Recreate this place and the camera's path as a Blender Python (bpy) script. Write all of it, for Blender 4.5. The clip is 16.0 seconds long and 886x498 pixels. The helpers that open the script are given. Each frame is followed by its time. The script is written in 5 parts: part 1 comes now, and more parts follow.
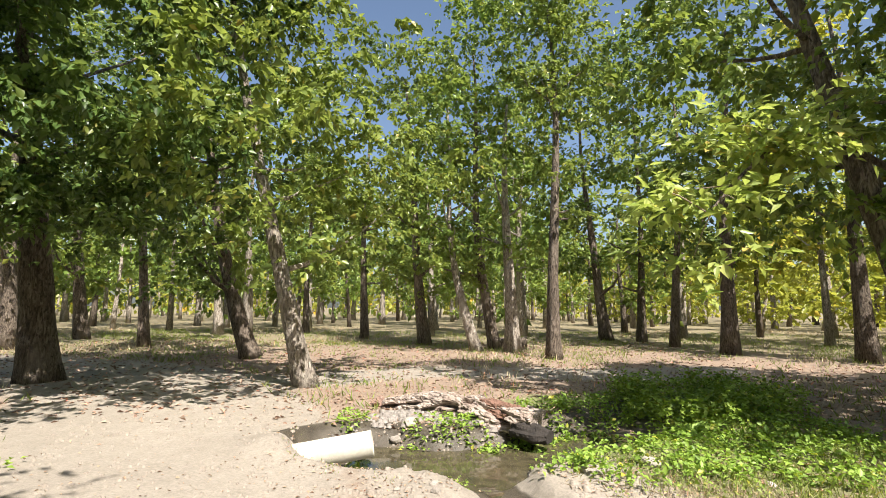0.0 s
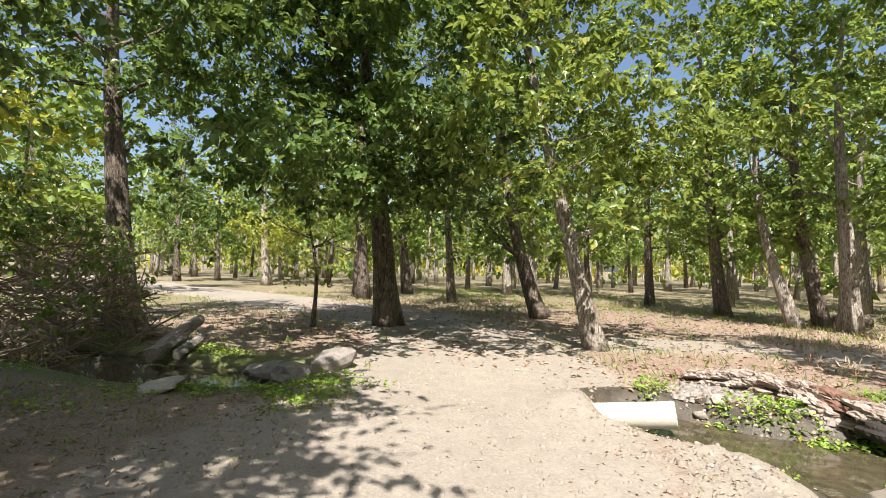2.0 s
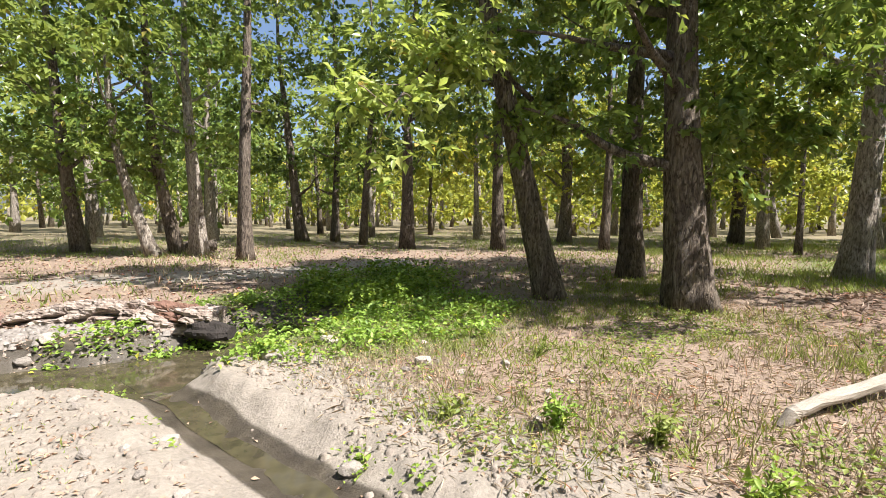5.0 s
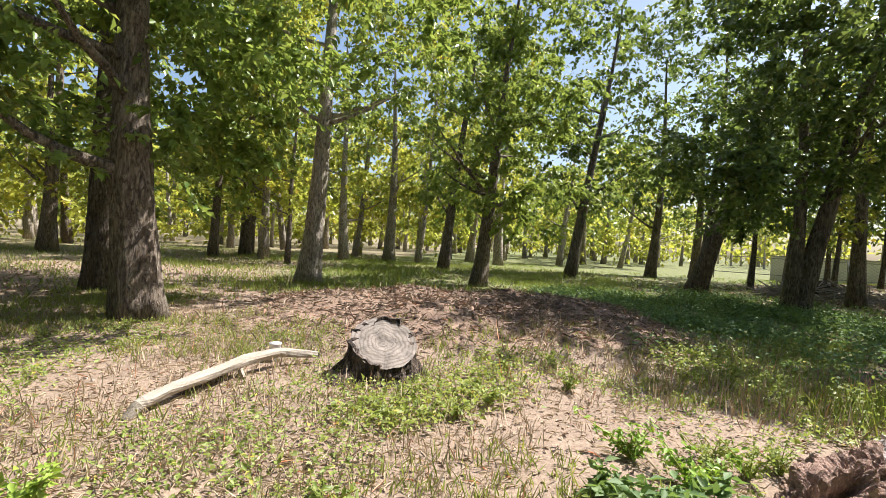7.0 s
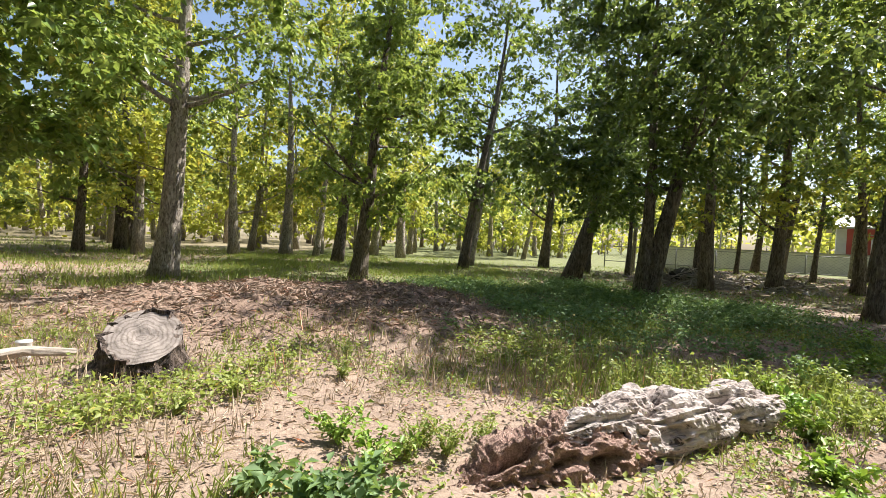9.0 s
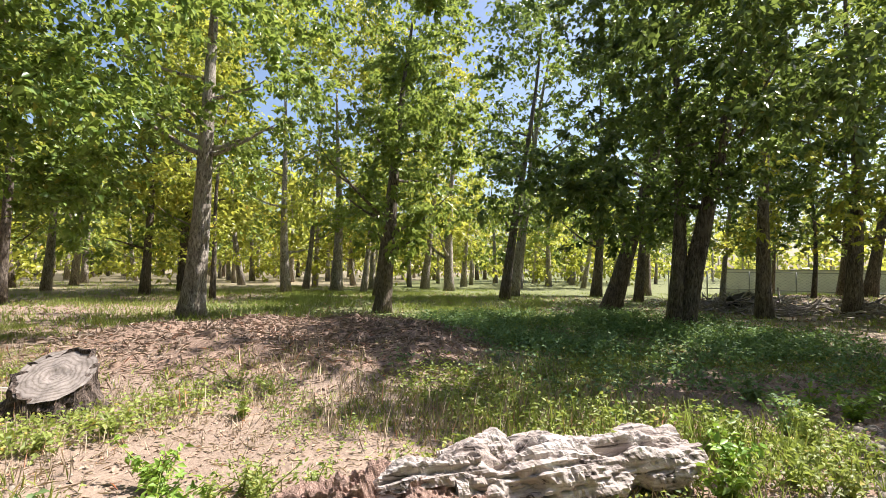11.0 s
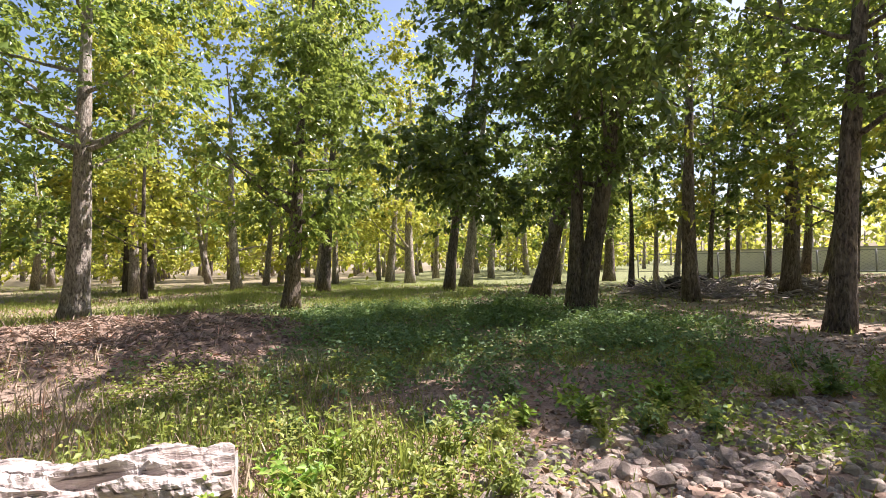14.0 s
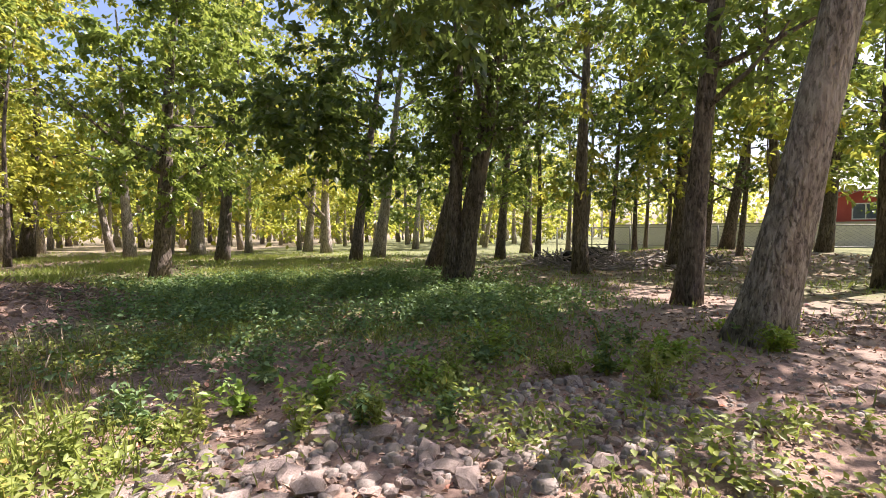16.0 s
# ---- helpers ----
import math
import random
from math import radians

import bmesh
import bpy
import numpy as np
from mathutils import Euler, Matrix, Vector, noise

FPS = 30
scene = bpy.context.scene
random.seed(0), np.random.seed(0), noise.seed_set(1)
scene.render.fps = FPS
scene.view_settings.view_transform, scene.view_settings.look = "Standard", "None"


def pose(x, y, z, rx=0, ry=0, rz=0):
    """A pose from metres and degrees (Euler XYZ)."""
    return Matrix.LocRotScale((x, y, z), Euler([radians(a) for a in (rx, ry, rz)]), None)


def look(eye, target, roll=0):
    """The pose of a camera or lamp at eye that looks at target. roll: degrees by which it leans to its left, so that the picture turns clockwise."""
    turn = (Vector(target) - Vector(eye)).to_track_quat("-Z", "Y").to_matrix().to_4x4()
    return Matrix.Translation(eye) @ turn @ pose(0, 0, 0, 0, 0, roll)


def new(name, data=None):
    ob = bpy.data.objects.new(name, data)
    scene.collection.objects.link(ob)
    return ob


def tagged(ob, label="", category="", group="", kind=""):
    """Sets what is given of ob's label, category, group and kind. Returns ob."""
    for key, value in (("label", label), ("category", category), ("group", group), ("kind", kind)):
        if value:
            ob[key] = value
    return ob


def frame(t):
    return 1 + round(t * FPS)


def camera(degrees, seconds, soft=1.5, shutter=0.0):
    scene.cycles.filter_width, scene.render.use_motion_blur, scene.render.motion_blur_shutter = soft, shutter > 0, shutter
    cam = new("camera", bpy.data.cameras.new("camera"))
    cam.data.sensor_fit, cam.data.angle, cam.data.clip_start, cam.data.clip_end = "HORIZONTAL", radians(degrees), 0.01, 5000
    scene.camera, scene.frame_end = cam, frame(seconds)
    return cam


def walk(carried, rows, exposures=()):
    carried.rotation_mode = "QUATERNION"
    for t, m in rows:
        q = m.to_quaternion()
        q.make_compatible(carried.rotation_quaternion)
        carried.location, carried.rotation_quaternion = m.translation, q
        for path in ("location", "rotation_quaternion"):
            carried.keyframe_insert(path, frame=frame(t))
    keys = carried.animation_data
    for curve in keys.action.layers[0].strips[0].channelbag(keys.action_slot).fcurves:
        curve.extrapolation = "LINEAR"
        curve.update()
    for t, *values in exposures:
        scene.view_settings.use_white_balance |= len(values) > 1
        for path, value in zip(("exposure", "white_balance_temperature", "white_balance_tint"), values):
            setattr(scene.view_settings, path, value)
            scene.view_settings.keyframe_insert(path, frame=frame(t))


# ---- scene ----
cam = camera(83.7, 16.0, soft=0.45)
PATH = [
    (0, (1.959, -2.339, 1.741), (1.883, -0.354, 1.977), 0.4),
    (0.5, (1.863, -2.427, 1.754), (1.451, -0.482, 1.975), 1.0),
    (1, (1.82, -2.516, 1.774), (1.128, -0.648, 1.952), 1.4),
    (1.5, (1.785, -2.622, 1.783), (0.81, -0.88, 1.917), 1.5),
    (2, (1.78, -2.645, 1.785), (0.682, -0.974, 1.858), 1.4),
    (2.5, (1.799, -2.565, 1.742), (0.771, -0.85, 1.76), 1.4),
    (3, (1.82, -2.457, 1.678), (0.983, -0.641, 1.646), 1.0),
    (3.5, (1.892, -2.266, 1.565), (1.429, -0.324, 1.449), -0.9),
    (4, (1.985, -2.186, 1.523), (2.016, -0.198, 1.3), -2.0),
    (4.5, (2.088, -2.098, 1.524), (2.63, -0.184, 1.322), -0.8),
    (5, (2.194, -2.151, 1.536), (3.236, -0.45, 1.399), 0.3),
    (5.2, (2.248, -2.234, 1.552), (3.462, -0.647, 1.453), 0.7),
    (7.3, (2.757, -3.597, 1.52), (4.744, -3.37, 1.478), 3.6),
    (7.5, (2.742, -3.752, 1.502), (4.73, -3.536, 1.455), 3.7),
    (8, (2.791, -4.154, 1.467), (4.789, -4.09, 1.399), 3.4),
    (8.5, (2.938, -4.587, 1.487), (4.936, -4.593, 1.409), 3.3),
    (9, (2.988, -4.989, 1.52), (4.988, -4.992, 1.478), 2.9),
    (9.5, (3.041, -5.365, 1.536), (5.04, -5.358, 1.5), 2.2),
    (10, (3.22, -5.725, 1.545), (5.22, -5.7, 1.528), 2.0),
    (10.2, (3.257, -5.867, 1.56), (5.255, -5.789, 1.569), 1.7),
    (12.3, (3.887, -8.482, 1.518), (5.828, -8.012, 1.62), -0.0),
    (12.5, (3.985, -8.649, 1.516), (5.925, -8.175, 1.619), -0.1),
    (13, (4.33, -9.07, 1.487), (6.28, -8.637, 1.579), -0.6),
    (13.5, (4.604, -9.501, 1.456), (6.569, -9.137, 1.541), -1.1),
    (14, (4.78, -10.049, 1.467), (6.75, -9.707, 1.516), -1.2),
    (14.5, (5.2, -10.516, 1.365), (7.184, -10.265, 1.373), -1.1),
    (15, (5.415, -10.926, 1.324), (7.408, -10.756, 1.308), -1.1),
    (15.5, (5.488, -11.386, 1.341), (7.479, -11.202, 1.29), -0.9),
    (16, (5.747, -11.844, 1.354), (7.741, -11.709, 1.286), -0.3),
]
walk(cam, [(t, look(eye, target, roll)) for t, eye, target, roll in PATH],
     exposures=[(0.0, 1.1, 6550, 10), (5.2, 1.12, 6250, 12), (7.5, 1.2, 6350, 11), (12.5, 1.34, 6300, 17), (16.0, 1.55, 6400, 26)])

# ---- light ----
SUN_DIR = Vector((0.56, -0.83, 0.0)).normalized()
SUN_UP = radians(55)
world = bpy.data.worlds.new("sky")
scene.world = world
world.use_nodes = True
wn = world.node_tree.nodes
sky = wn.new("ShaderNodeTexSky")
sky.sky_type = "NISHITA"
sky.sun_disc = False
sky.sun_elevation = SUN_UP
sky.sun_rotation = math.atan2(SUN_DIR.x, SUN_DIR.y)
sky.air_density, sky.dust_density, sky.ozone_density = 1.0, 2.2, 1.2
wn["Background"].inputs["Strength"].default_value = 0.082
world.node_tree.links.new(sky.outputs[0], wn["Background"].inputs["Color"])
sun = new("sun", bpy.data.lights.new("sun", "SUN"))
sun.data.energy, sun.data.angle, sun.data.color = 5.0, radians(0.5), (1.0, 0.94, 0.84)
sun.matrix_world = look((0, 0, 30), Vector((0, 0, 30)) - Vector((SUN_DIR.x * math.cos(SUN_UP), SUN_DIR.y * math.cos(SUN_UP), math.sin(SUN_UP))))


# ---- materials ----
def mat(name):
    m = bpy.data.materials.new(name)
    m.use_nodes = True
    t = m.node_tree
    return m, t.nodes, t.links, t.nodes["Principled BSDF"]


def ramp(nodes, stops):
    r = nodes.new("ShaderNodeValToRGB")
    e = r.color_ramp.elements
    while len(e) < len(stops):
        e.new(0.5)
    for k, (p, c) in zip(e, stops):
        k.position, k.color = p, (*c, 1)
    return r


def noise_node(nodes, links, vec, scale, detail=4.0, rough=0.6, distort=0.0):
    n = nodes.new("ShaderNodeTexNoise")
    n.inputs["Scale"].default_value, n.inputs["Detail"].default_value = scale, detail
    n.inputs["Roughness"].default_value, n.inputs["Distortion"].default_value = rough, distort
    if vec is not None:
        links.new(vec, n.inputs["Vector"])
    return n


def mapped(nodes, links, scale):
    tc = nodes.new("ShaderNodeTexCoord")
    mp = nodes.new("ShaderNodeMapping")
    mp.inputs["Scale"].default_value = scale
    links.new(tc.outputs["Object"], mp.inputs["Vector"])
    return mp.outputs[0]


def mixer(nodes, links, fac, a, b, kind="MIX"):
    m = nodes.new("ShaderNodeMix")
    m.data_type, m.blend_type = "RGBA", kind
    for sock, v in ((m.inputs[0], fac), (m.inputs[6], a), (m.inputs[7], b)):
        if isinstance(v, (int, float)):
            sock.default_value = v
        elif isinstance(v, tuple):
            sock.default_value = (*v, 1)
        else:
            links.new(v, sock)
    return m.outputs[2]


def bump(nodes, links, bsdf, height, strength, distance):
    b = nodes.new("ShaderNodeBump")
    b.inputs["Strength"].default_value, b.inputs["Distance"].default_value = strength, distance
    links.new(height, b.inputs["Height"])
    links.new(b.outputs[0], bsdf.inputs["Normal"])


def simple(name, low, high, scale=(6, 6, 6), rough=0.85, strength=0.6, distance=0.02, grain=5.0, vary=0.0):
    """A rough material between two colours, with grain at two scales and a bump."""
    m, n, l, b = mat(name)
    vec = mapped(n, l, scale)
    big = noise_node(n, l, vec, 1.0, 3, 0.6, 0.3)
    fine = noise_node(n, l, vec, grain, 6, 0.7)
    mid = tuple((p + q) / 2 for p, q in zip(low, high))
    r1 = ramp(n, [(0.3, low), (0.5, mid), (0.7, high)])
    l.new(big.outputs[0], r1.inputs[0])
    r2 = ramp(n, [(0.3, low), (0.7, high)])
    l.new(fine.outputs[0], r2.inputs[0])
    c = mixer(n, l, 0.5, r1.outputs[0], r2.outputs[0])
    if vary:
        info = n.new("ShaderNodeObjectInfo")
        hsv = n.new("ShaderNodeHueSaturation")
        mr = n.new("ShaderNodeMapRange")
        mr.inputs[3].default_value, mr.inputs[4].default_value = 1 - vary, 1 + vary
        l.new(info.outputs["Random"], mr.inputs[0])
        l.new(mr.outputs[0], hsv.inputs["Value"])
        l.new(c, hsv.inputs["Color"])
        c = hsv.outputs[0]
    l.new(c, b.inputs["Base Color"])
    b.inputs["Roughness"].default_value = rough
    bump(n, l, b, fine.outputs[0], strength, distance)
    return m


def bark(name, dark, mid, pale):
    """Furrowed bark: ridges that run up the trunk, pale flakes and weathered patches."""
    m, n, l, b = mat(name)
    vec = mapped(n, l, (12, 12, 2.8))
    ridge = noise_node(n, l, vec, 1.1, 7, 0.7, 1.3)
    crack = noise_node(n, l, mapped(n, l, (10, 10, 4)), 2.2, 4, 0.6, 0.4)
    patch = noise_node(n, l, mapped(n, l, (1.2, 1.2, 0.5)), 1.3, 4, 0.6)
    r = ramp(n, [(0.32, dark), (0.5, mid), (0.68, pale)])
    l.new(ridge.outputs[0], r.inputs[0])
    pr = ramp(n, [(0.36, (0.1, 0.1, 0.1)), (0.5, (1, 1, 1))])
    l.new(crack.outputs[0], pr.inputs[0])
    c = mixer(n, l, pr.outputs[0], dark, r.outputs[0])
    pm = ramp(n, [(0.52, (0, 0, 0)), (0.66, (0.75, 0.75, 0.75))])
    l.new(patch.outputs[0], pm.inputs[0])
    c = mixer(n, l, pm.outputs[0], c, mixer(n, l, 0.6, c, pale))
    info = n.new("ShaderNodeObjectInfo")
    hsv = n.new("ShaderNodeHueSaturation")
    mr = n.new("ShaderNodeMapRange")
    mr.inputs[3].default_value, mr.inputs[4].default_value = 0.8, 1.25
    l.new(info.outputs["Random"], mr.inputs[0])
    l.new(mr.outputs[0], hsv.inputs["Value"])
    l.new(c, hsv.inputs["Color"])
    l.new(hsv.outputs[0], b.inputs["Base Color"])
    b.inputs["Roughness"].default_value = 0.9
    add = n.new("ShaderNodeMath")
    add.operation = "MULTIPLY"
    l.new(ridge.outputs[0], add.inputs[0])
    l.new(pr.outputs[0], add.inputs[1])
    bump(n, l, b, add.outputs[0], 1.0, 0.05)
    return m


def grain_wood(name, dark, mid, pale, turn):
    """Weathered wood whose grain and cracks run along the log, which lies at turn degrees."""
    m, n, l, b = mat(name)
    tc = n.new("ShaderNodeTexCoord")
    mp = n.new("ShaderNodeMapping")
    mp.inputs["Rotation"].default_value = (0, 0, radians(turn))
    sc = n.new("ShaderNodeMapping")
    sc.inputs["Scale"].default_value = (20, 2.2, 20)
    l.new(tc.outputs["Object"], mp.inputs["Vector"])
    l.new(mp.outputs[0], sc.inputs["Vector"])
    g = noise_node(n, l, sc.outputs[0], 1.0, 6, 0.6, 0.6)
    patch = noise_node(n, l, mp.outputs[0], 3.0, 4, 0.6, 0.3)
    r = ramp(n, [(0.36, dark), (0.43, mid), (0.62, pale)])
    l.new(g.outputs[0], r.inputs[0])
    pt = ramp(n, [(0.35, (0.6, 0.52, 0.48)), (0.6, (1, 1, 1))])
    l.new(patch.outputs[0], pt.inputs[0])
    l.new(mixer(n, l, 0.8, r.outputs[0], pt.outputs[0], "MULTIPLY"), b.inputs["Base Color"])
    b.inputs["Roughness"].default_value = 0.85
    bump(n, l, b, g.outputs[0], 0.9, 0.03)
    return m


def leafy(name, dark, light, glow, gloss=0.38, through_light=0.38):
    """Leaves: each one its own green, lit through as well as from above."""
    m, n, l, b = mat(name)
    geo = n.new("ShaderNodeNewGeometry")
    info = n.new("ShaderNodeObjectInfo")
    r = ramp(n, [(0.0, dark), (0.6, light), (0.94, light), (1.0, (light[0] * 1.9, light[1] * 1.15, light[2]))])
    l.new(geo.outputs["Random Per Island"], r.inputs[0])
    hsv = n.new("ShaderNodeHueSaturation")
    mr = n.new("ShaderNodeMapRange")
    mr.inputs[3].default_value, mr.inputs[4].default_value = 0.485, 0.515
    l.new(info.outputs["Random"], mr.inputs[0])
    l.new(mr.outputs[0], hsv.inputs["Hue"])
    l.new(r.outputs[0], hsv.inputs["Color"])
    l.new(hsv.outputs[0], b.inputs["Base Color"])
    b.inputs["Roughness"].default_value = gloss
    b.inputs["Specular IOR Level"].default_value = 0.4
    tr = n.new("ShaderNodeBsdfTranslucent")
    gl = mixer(n, l, 0.5, glow, mixer(n, l, 1.0, hsv.outputs[0], glow, "MULTIPLY"))
    l.new(gl, tr.inputs["Color"])
    mx = n.new("ShaderNodeMixShader")
    mx.inputs[0].default_value = through_light
    l.new(b.outputs[0], mx.inputs[1])
    l.new(tr.outputs[0], mx.inputs[2])
    l.new(mx.outputs[0], n["Material Output"].inputs["Surface"])
    return m


LEAF = leafy("leaf_green", (0.05, 0.095, 0.022), (0.215, 0.295, 0.07), (0.58, 0.68, 0.15), 0.33, 0.4)
LEAF_DEEP = leafy("leaf_deep_green", (0.03, 0.064, 0.018), (0.125, 0.19, 0.05), (0.45, 0.57, 0.13), 0.34, 0.34)
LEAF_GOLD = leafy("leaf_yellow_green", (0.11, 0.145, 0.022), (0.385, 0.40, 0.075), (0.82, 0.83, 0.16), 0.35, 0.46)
LEAF_PALE = leafy("leaf_pale_green", (0.17, 0.27, 0.055), (0.42, 0.5, 0.16), (0.7, 0.8, 0.2), 0.3, 0.42)
HERB = leafy("herb_green", (0.14, 0.24, 0.04), (0.30, 0.44, 0.08), (0.45, 0.6, 0.08), 0.45, 0.35)
WEED = leafy("weed_green", (0.13, 0.18, 0.04), (0.32, 0.37, 0.10), (0.5, 0.58, 0.13), 0.5, 0.42)
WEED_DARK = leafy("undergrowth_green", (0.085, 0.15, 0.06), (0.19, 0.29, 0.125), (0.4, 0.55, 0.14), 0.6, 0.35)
DRY = leafy("dry_grass", (0.29, 0.225, 0.15), (0.52, 0.43, 0.305), (0.6, 0.5, 0.3), 0.7, 0.12)
LITTER = leafy("leaf_litter", (0.18, 0.11, 0.075), (0.42, 0.305, 0.215), (0.3, 0.2, 0.1), 0.7, 0.05)
BARK = bark("bark_grey_brown", (0.04, 0.029, 0.022), (0.155, 0.12, 0.093), (0.33, 0.275, 0.225))
# Real pale bark, brightened to put sunlight into the far trunks' colour.
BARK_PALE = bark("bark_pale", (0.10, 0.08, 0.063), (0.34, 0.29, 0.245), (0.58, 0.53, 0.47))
ROTTEN = simple("rotten_red_brown_wood", (0.075, 0.03, 0.02), (0.78, 0.53, 0.43), (12, 12, 14), 0.95, 1.0, 0.05)
LOG_WOOD = grain_wood("silvered_log_wood", (0.05, 0.038, 0.034), (0.335, 0.29, 0.27), (0.58, 0.52, 0.49), -25.5)
BLEACHED = simple("sun_bleached_wood", (0.15, 0.12, 0.108), (0.52, 0.465, 0.43), (16, 3, 16), 0.85, 0.9, 0.03)
PALE_WOOD = simple("pale_barkless_wood", (0.2, 0.165, 0.13), (0.43, 0.38, 0.325), (3, 20, 20), 0.75, 0.4, 0.01)
CUT_WOOD = simple("weathered_cut_wood", (0.24, 0.205, 0.18), (0.52, 0.47, 0.43), (5, 5, 5), 0.9, 0.7, 0.012)
# Near-black: shade painted into the log hollows, and the animal stand-in's colour.
NEAR_BLACK = simple("hollow_shade_and_dark_body", (0.012, 0.010, 0.009), (0.05, 0.04, 0.035), (5, 5, 5), 0.9)
TWIG = simple("twig_bark", (0.16, 0.11, 0.08), (0.42, 0.34, 0.27), (8, 8, 8), 0.9)
STONE = simple("field_stone", (0.26, 0.22, 0.19), (0.52, 0.47, 0.42), (7, 7, 7), 0.9, 0.6, 0.02, 5.0, 0.25)
WET_STONE = simple("wet_boulder", (0.14, 0.12, 0.105), (0.36, 0.325, 0.30), (5, 5, 5), 0.6, 0.6, 0.02)
CONCRETE = simple("white_concrete", (0.40, 0.37, 0.31), (0.62, 0.59, 0.52), (4, 4, 4), 0.8, 0.4, 0.01)
WHITE = simple("white_plastic", (0.7, 0.7, 0.7), (0.85, 0.85, 0.85), (4, 4, 4), 0.4, 0.1, 0.002)
PLASTER = simple("white_plaster", (0.5, 0.48, 0.45), (0.66, 0.64, 0.6), (0.7, 0.7, 0.7), 0.9)
RED = simple("red_paint", (0.38, 0.06, 0.05), (0.5, 0.1, 0.08), (0.8, 0.8, 0.8), 0.7)
STEEL = simple("grey_steel", (0.12, 0.12, 0.12), (0.25, 0.25, 0.25), (9, 9, 9), 0.5, 0.2, 0.003)
ROOF = simple("grey_sheet_roof", (0.2, 0.19, 0.18), (0.36, 0.35, 0.33), (2, 2, 2), 0.6)
GLASS_DARK = simple("window_pane", (0.08, 0.1, 0.12), (0.16, 0.19, 0.22), (1, 1, 1), 0.1, 0.05, 0.001)


def water_material():
    m, n, l, b = mat("shallow_water")
    vec = mapped(n, l, (3, 3, 3))
    r = noise_node(n, l, vec, 2.0, 3, 0.5, 0.4)
    rp = ramp(n, [(0.3, (0.045, 0.04, 0.025)), (0.7, (0.10, 0.085, 0.05))])
    l.new(r.outputs[0], rp.inputs[0])
    l.new(rp.outputs[0], b.inputs["Base Color"])
    b.inputs["Roughness"].default_value = 0.06
    bump(n, l, b, r.outputs[0], 0.12, 0.01)
    return m


WATER = water_material()


def ground_material():
    """Earth mixed from pale dust, leaf litter, straw, damp mud and thin turf by the ground's own zones."""
    m, n, l, b = mat("earth")
    vec = mapped(n, l, (1, 1, 1))

    def zone(name, lo=0.35, hi=0.65, wob=None):
        a = n.new("ShaderNodeAttribute")
        a.attribute_name = name
        ad = n.new("ShaderNodeMath")
        ad.operation = "ADD"
        l.new(a.outputs["Fac"], ad.inputs[0])
        l.new(wob, ad.inputs[1])
        r = n.new("ShaderNodeMapRange")
        r.interpolation_type = "SMOOTHSTEP"
        r.inputs[1].default_value, r.inputs[2].default_value = lo, hi
        l.new(ad.outputs[0], r.inputs[0])
        return r.outputs[0]

    wide = noise_node(n, l, vec, 0.55, 4, 0.6)
    mid = noise_node(n, l, vec, 3.5, 6, 0.7, 0.2)
    fine = noise_node(n, l, vec, 28, 6, 0.75, 0.3)
    crumbs = n.new("ShaderNodeTexVoronoi")
    crumbs.inputs["Scale"].default_value = 45
    l.new(vec, crumbs.inputs["Vector"])
    wob = n.new("ShaderNodeMath")
    wob.operation = "MULTIPLY_ADD"
    l.new(mid.outputs[0], wob.inputs[0])
    wob.inputs[1].default_value, wob.inputs[2].default_value = 0.7, -0.35
    wob = wob.outputs[0]

    def tone(src, *stops):
        r = ramp(n, list(stops))
        l.new(src, r.inputs[0])
        return r.outputs[0]

    dust = mixer(n, l, 0.5, tone(mid.outputs[0], (0.3, (0.235, 0.202, 0.168)), (0.7, (0.36, 0.317, 0.27))),
                 tone(fine.outputs[0], (0.3, (0.17, 0.147, 0.122)), (0.62, (0.41, 0.362, 0.31))))
    litter = mixer(n, l, 0.55, tone(mid.outputs[0], (0.3, (0.18, 0.125, 0.092)), (0.7, (0.39, 0.292, 0.224))),
                   tone(fine.outputs[0], (0.35, (0.13, 0.09, 0.066)), (0.65, (0.405, 0.31, 0.24))))
    straw = mixer(n, l, 0.55, tone(mid.outputs[0], (0.3, (0.16, 0.095, 0.07)), (0.7, (0.36, 0.25, 0.185))),
                  tone(fine.outputs[0], (0.35, (0.12, 0.075, 0.055)), (0.65, (0.42, 0.30, 0.23))))
    turf = mixer(n, l, 0.5, tone(mid.outputs[0], (0.3, (0.07, 0.09, 0.03)), (0.7, (0.20, 0.22, 0.08))),
                 tone(fine.outputs[0], (0.35, (0.06, 0.08, 0.025)), (0.65, (0.27, 0.27, 0.11))))
    mud = tone(mid.outputs[0], (0.3, (0.04, 0.032, 0.024)), (0.7, (0.12, 0.10, 0.075)))
    c = mixer(n, l, zone("turf", 0.35, 0.75, wob), litter, turf)
    c = mixer(n, l, zone("straw", 0.35, 0.65, wob), c, straw)
    c = mixer(n, l, zone("dust", 0.3, 0.7, wob), c, dust)
    c = mixer(n, l, zone("mud", 0.4, 0.7, wob), c, mud)
    c = mixer(n, l, 0.35, c, tone(wide.outputs[0], (0.3, (0.62, 0.6, 0.58)), (0.7, (1.0, 1.0, 1.0))), "MULTIPLY")
    l.new(c, b.inputs["Base Color"])
    rr = n.new("ShaderNodeMapRange")
    rr.inputs[3].default_value, rr.inputs[4].default_value = 0.95, 0.45
    l.new(zone("mud", 0.5, 0.9, wob), rr.inputs[0])
    l.new(rr.outputs[0], b.inputs["Roughness"])
    h = n.new("ShaderNodeMath")
    h.operation = "ADD"
    l.new(fine.outputs[0], h.inputs[0])
    part_of = n.new("ShaderNodeMath")
    part_of.operation = "MULTIPLY"
    part_of.inputs[1].default_value = 0.3
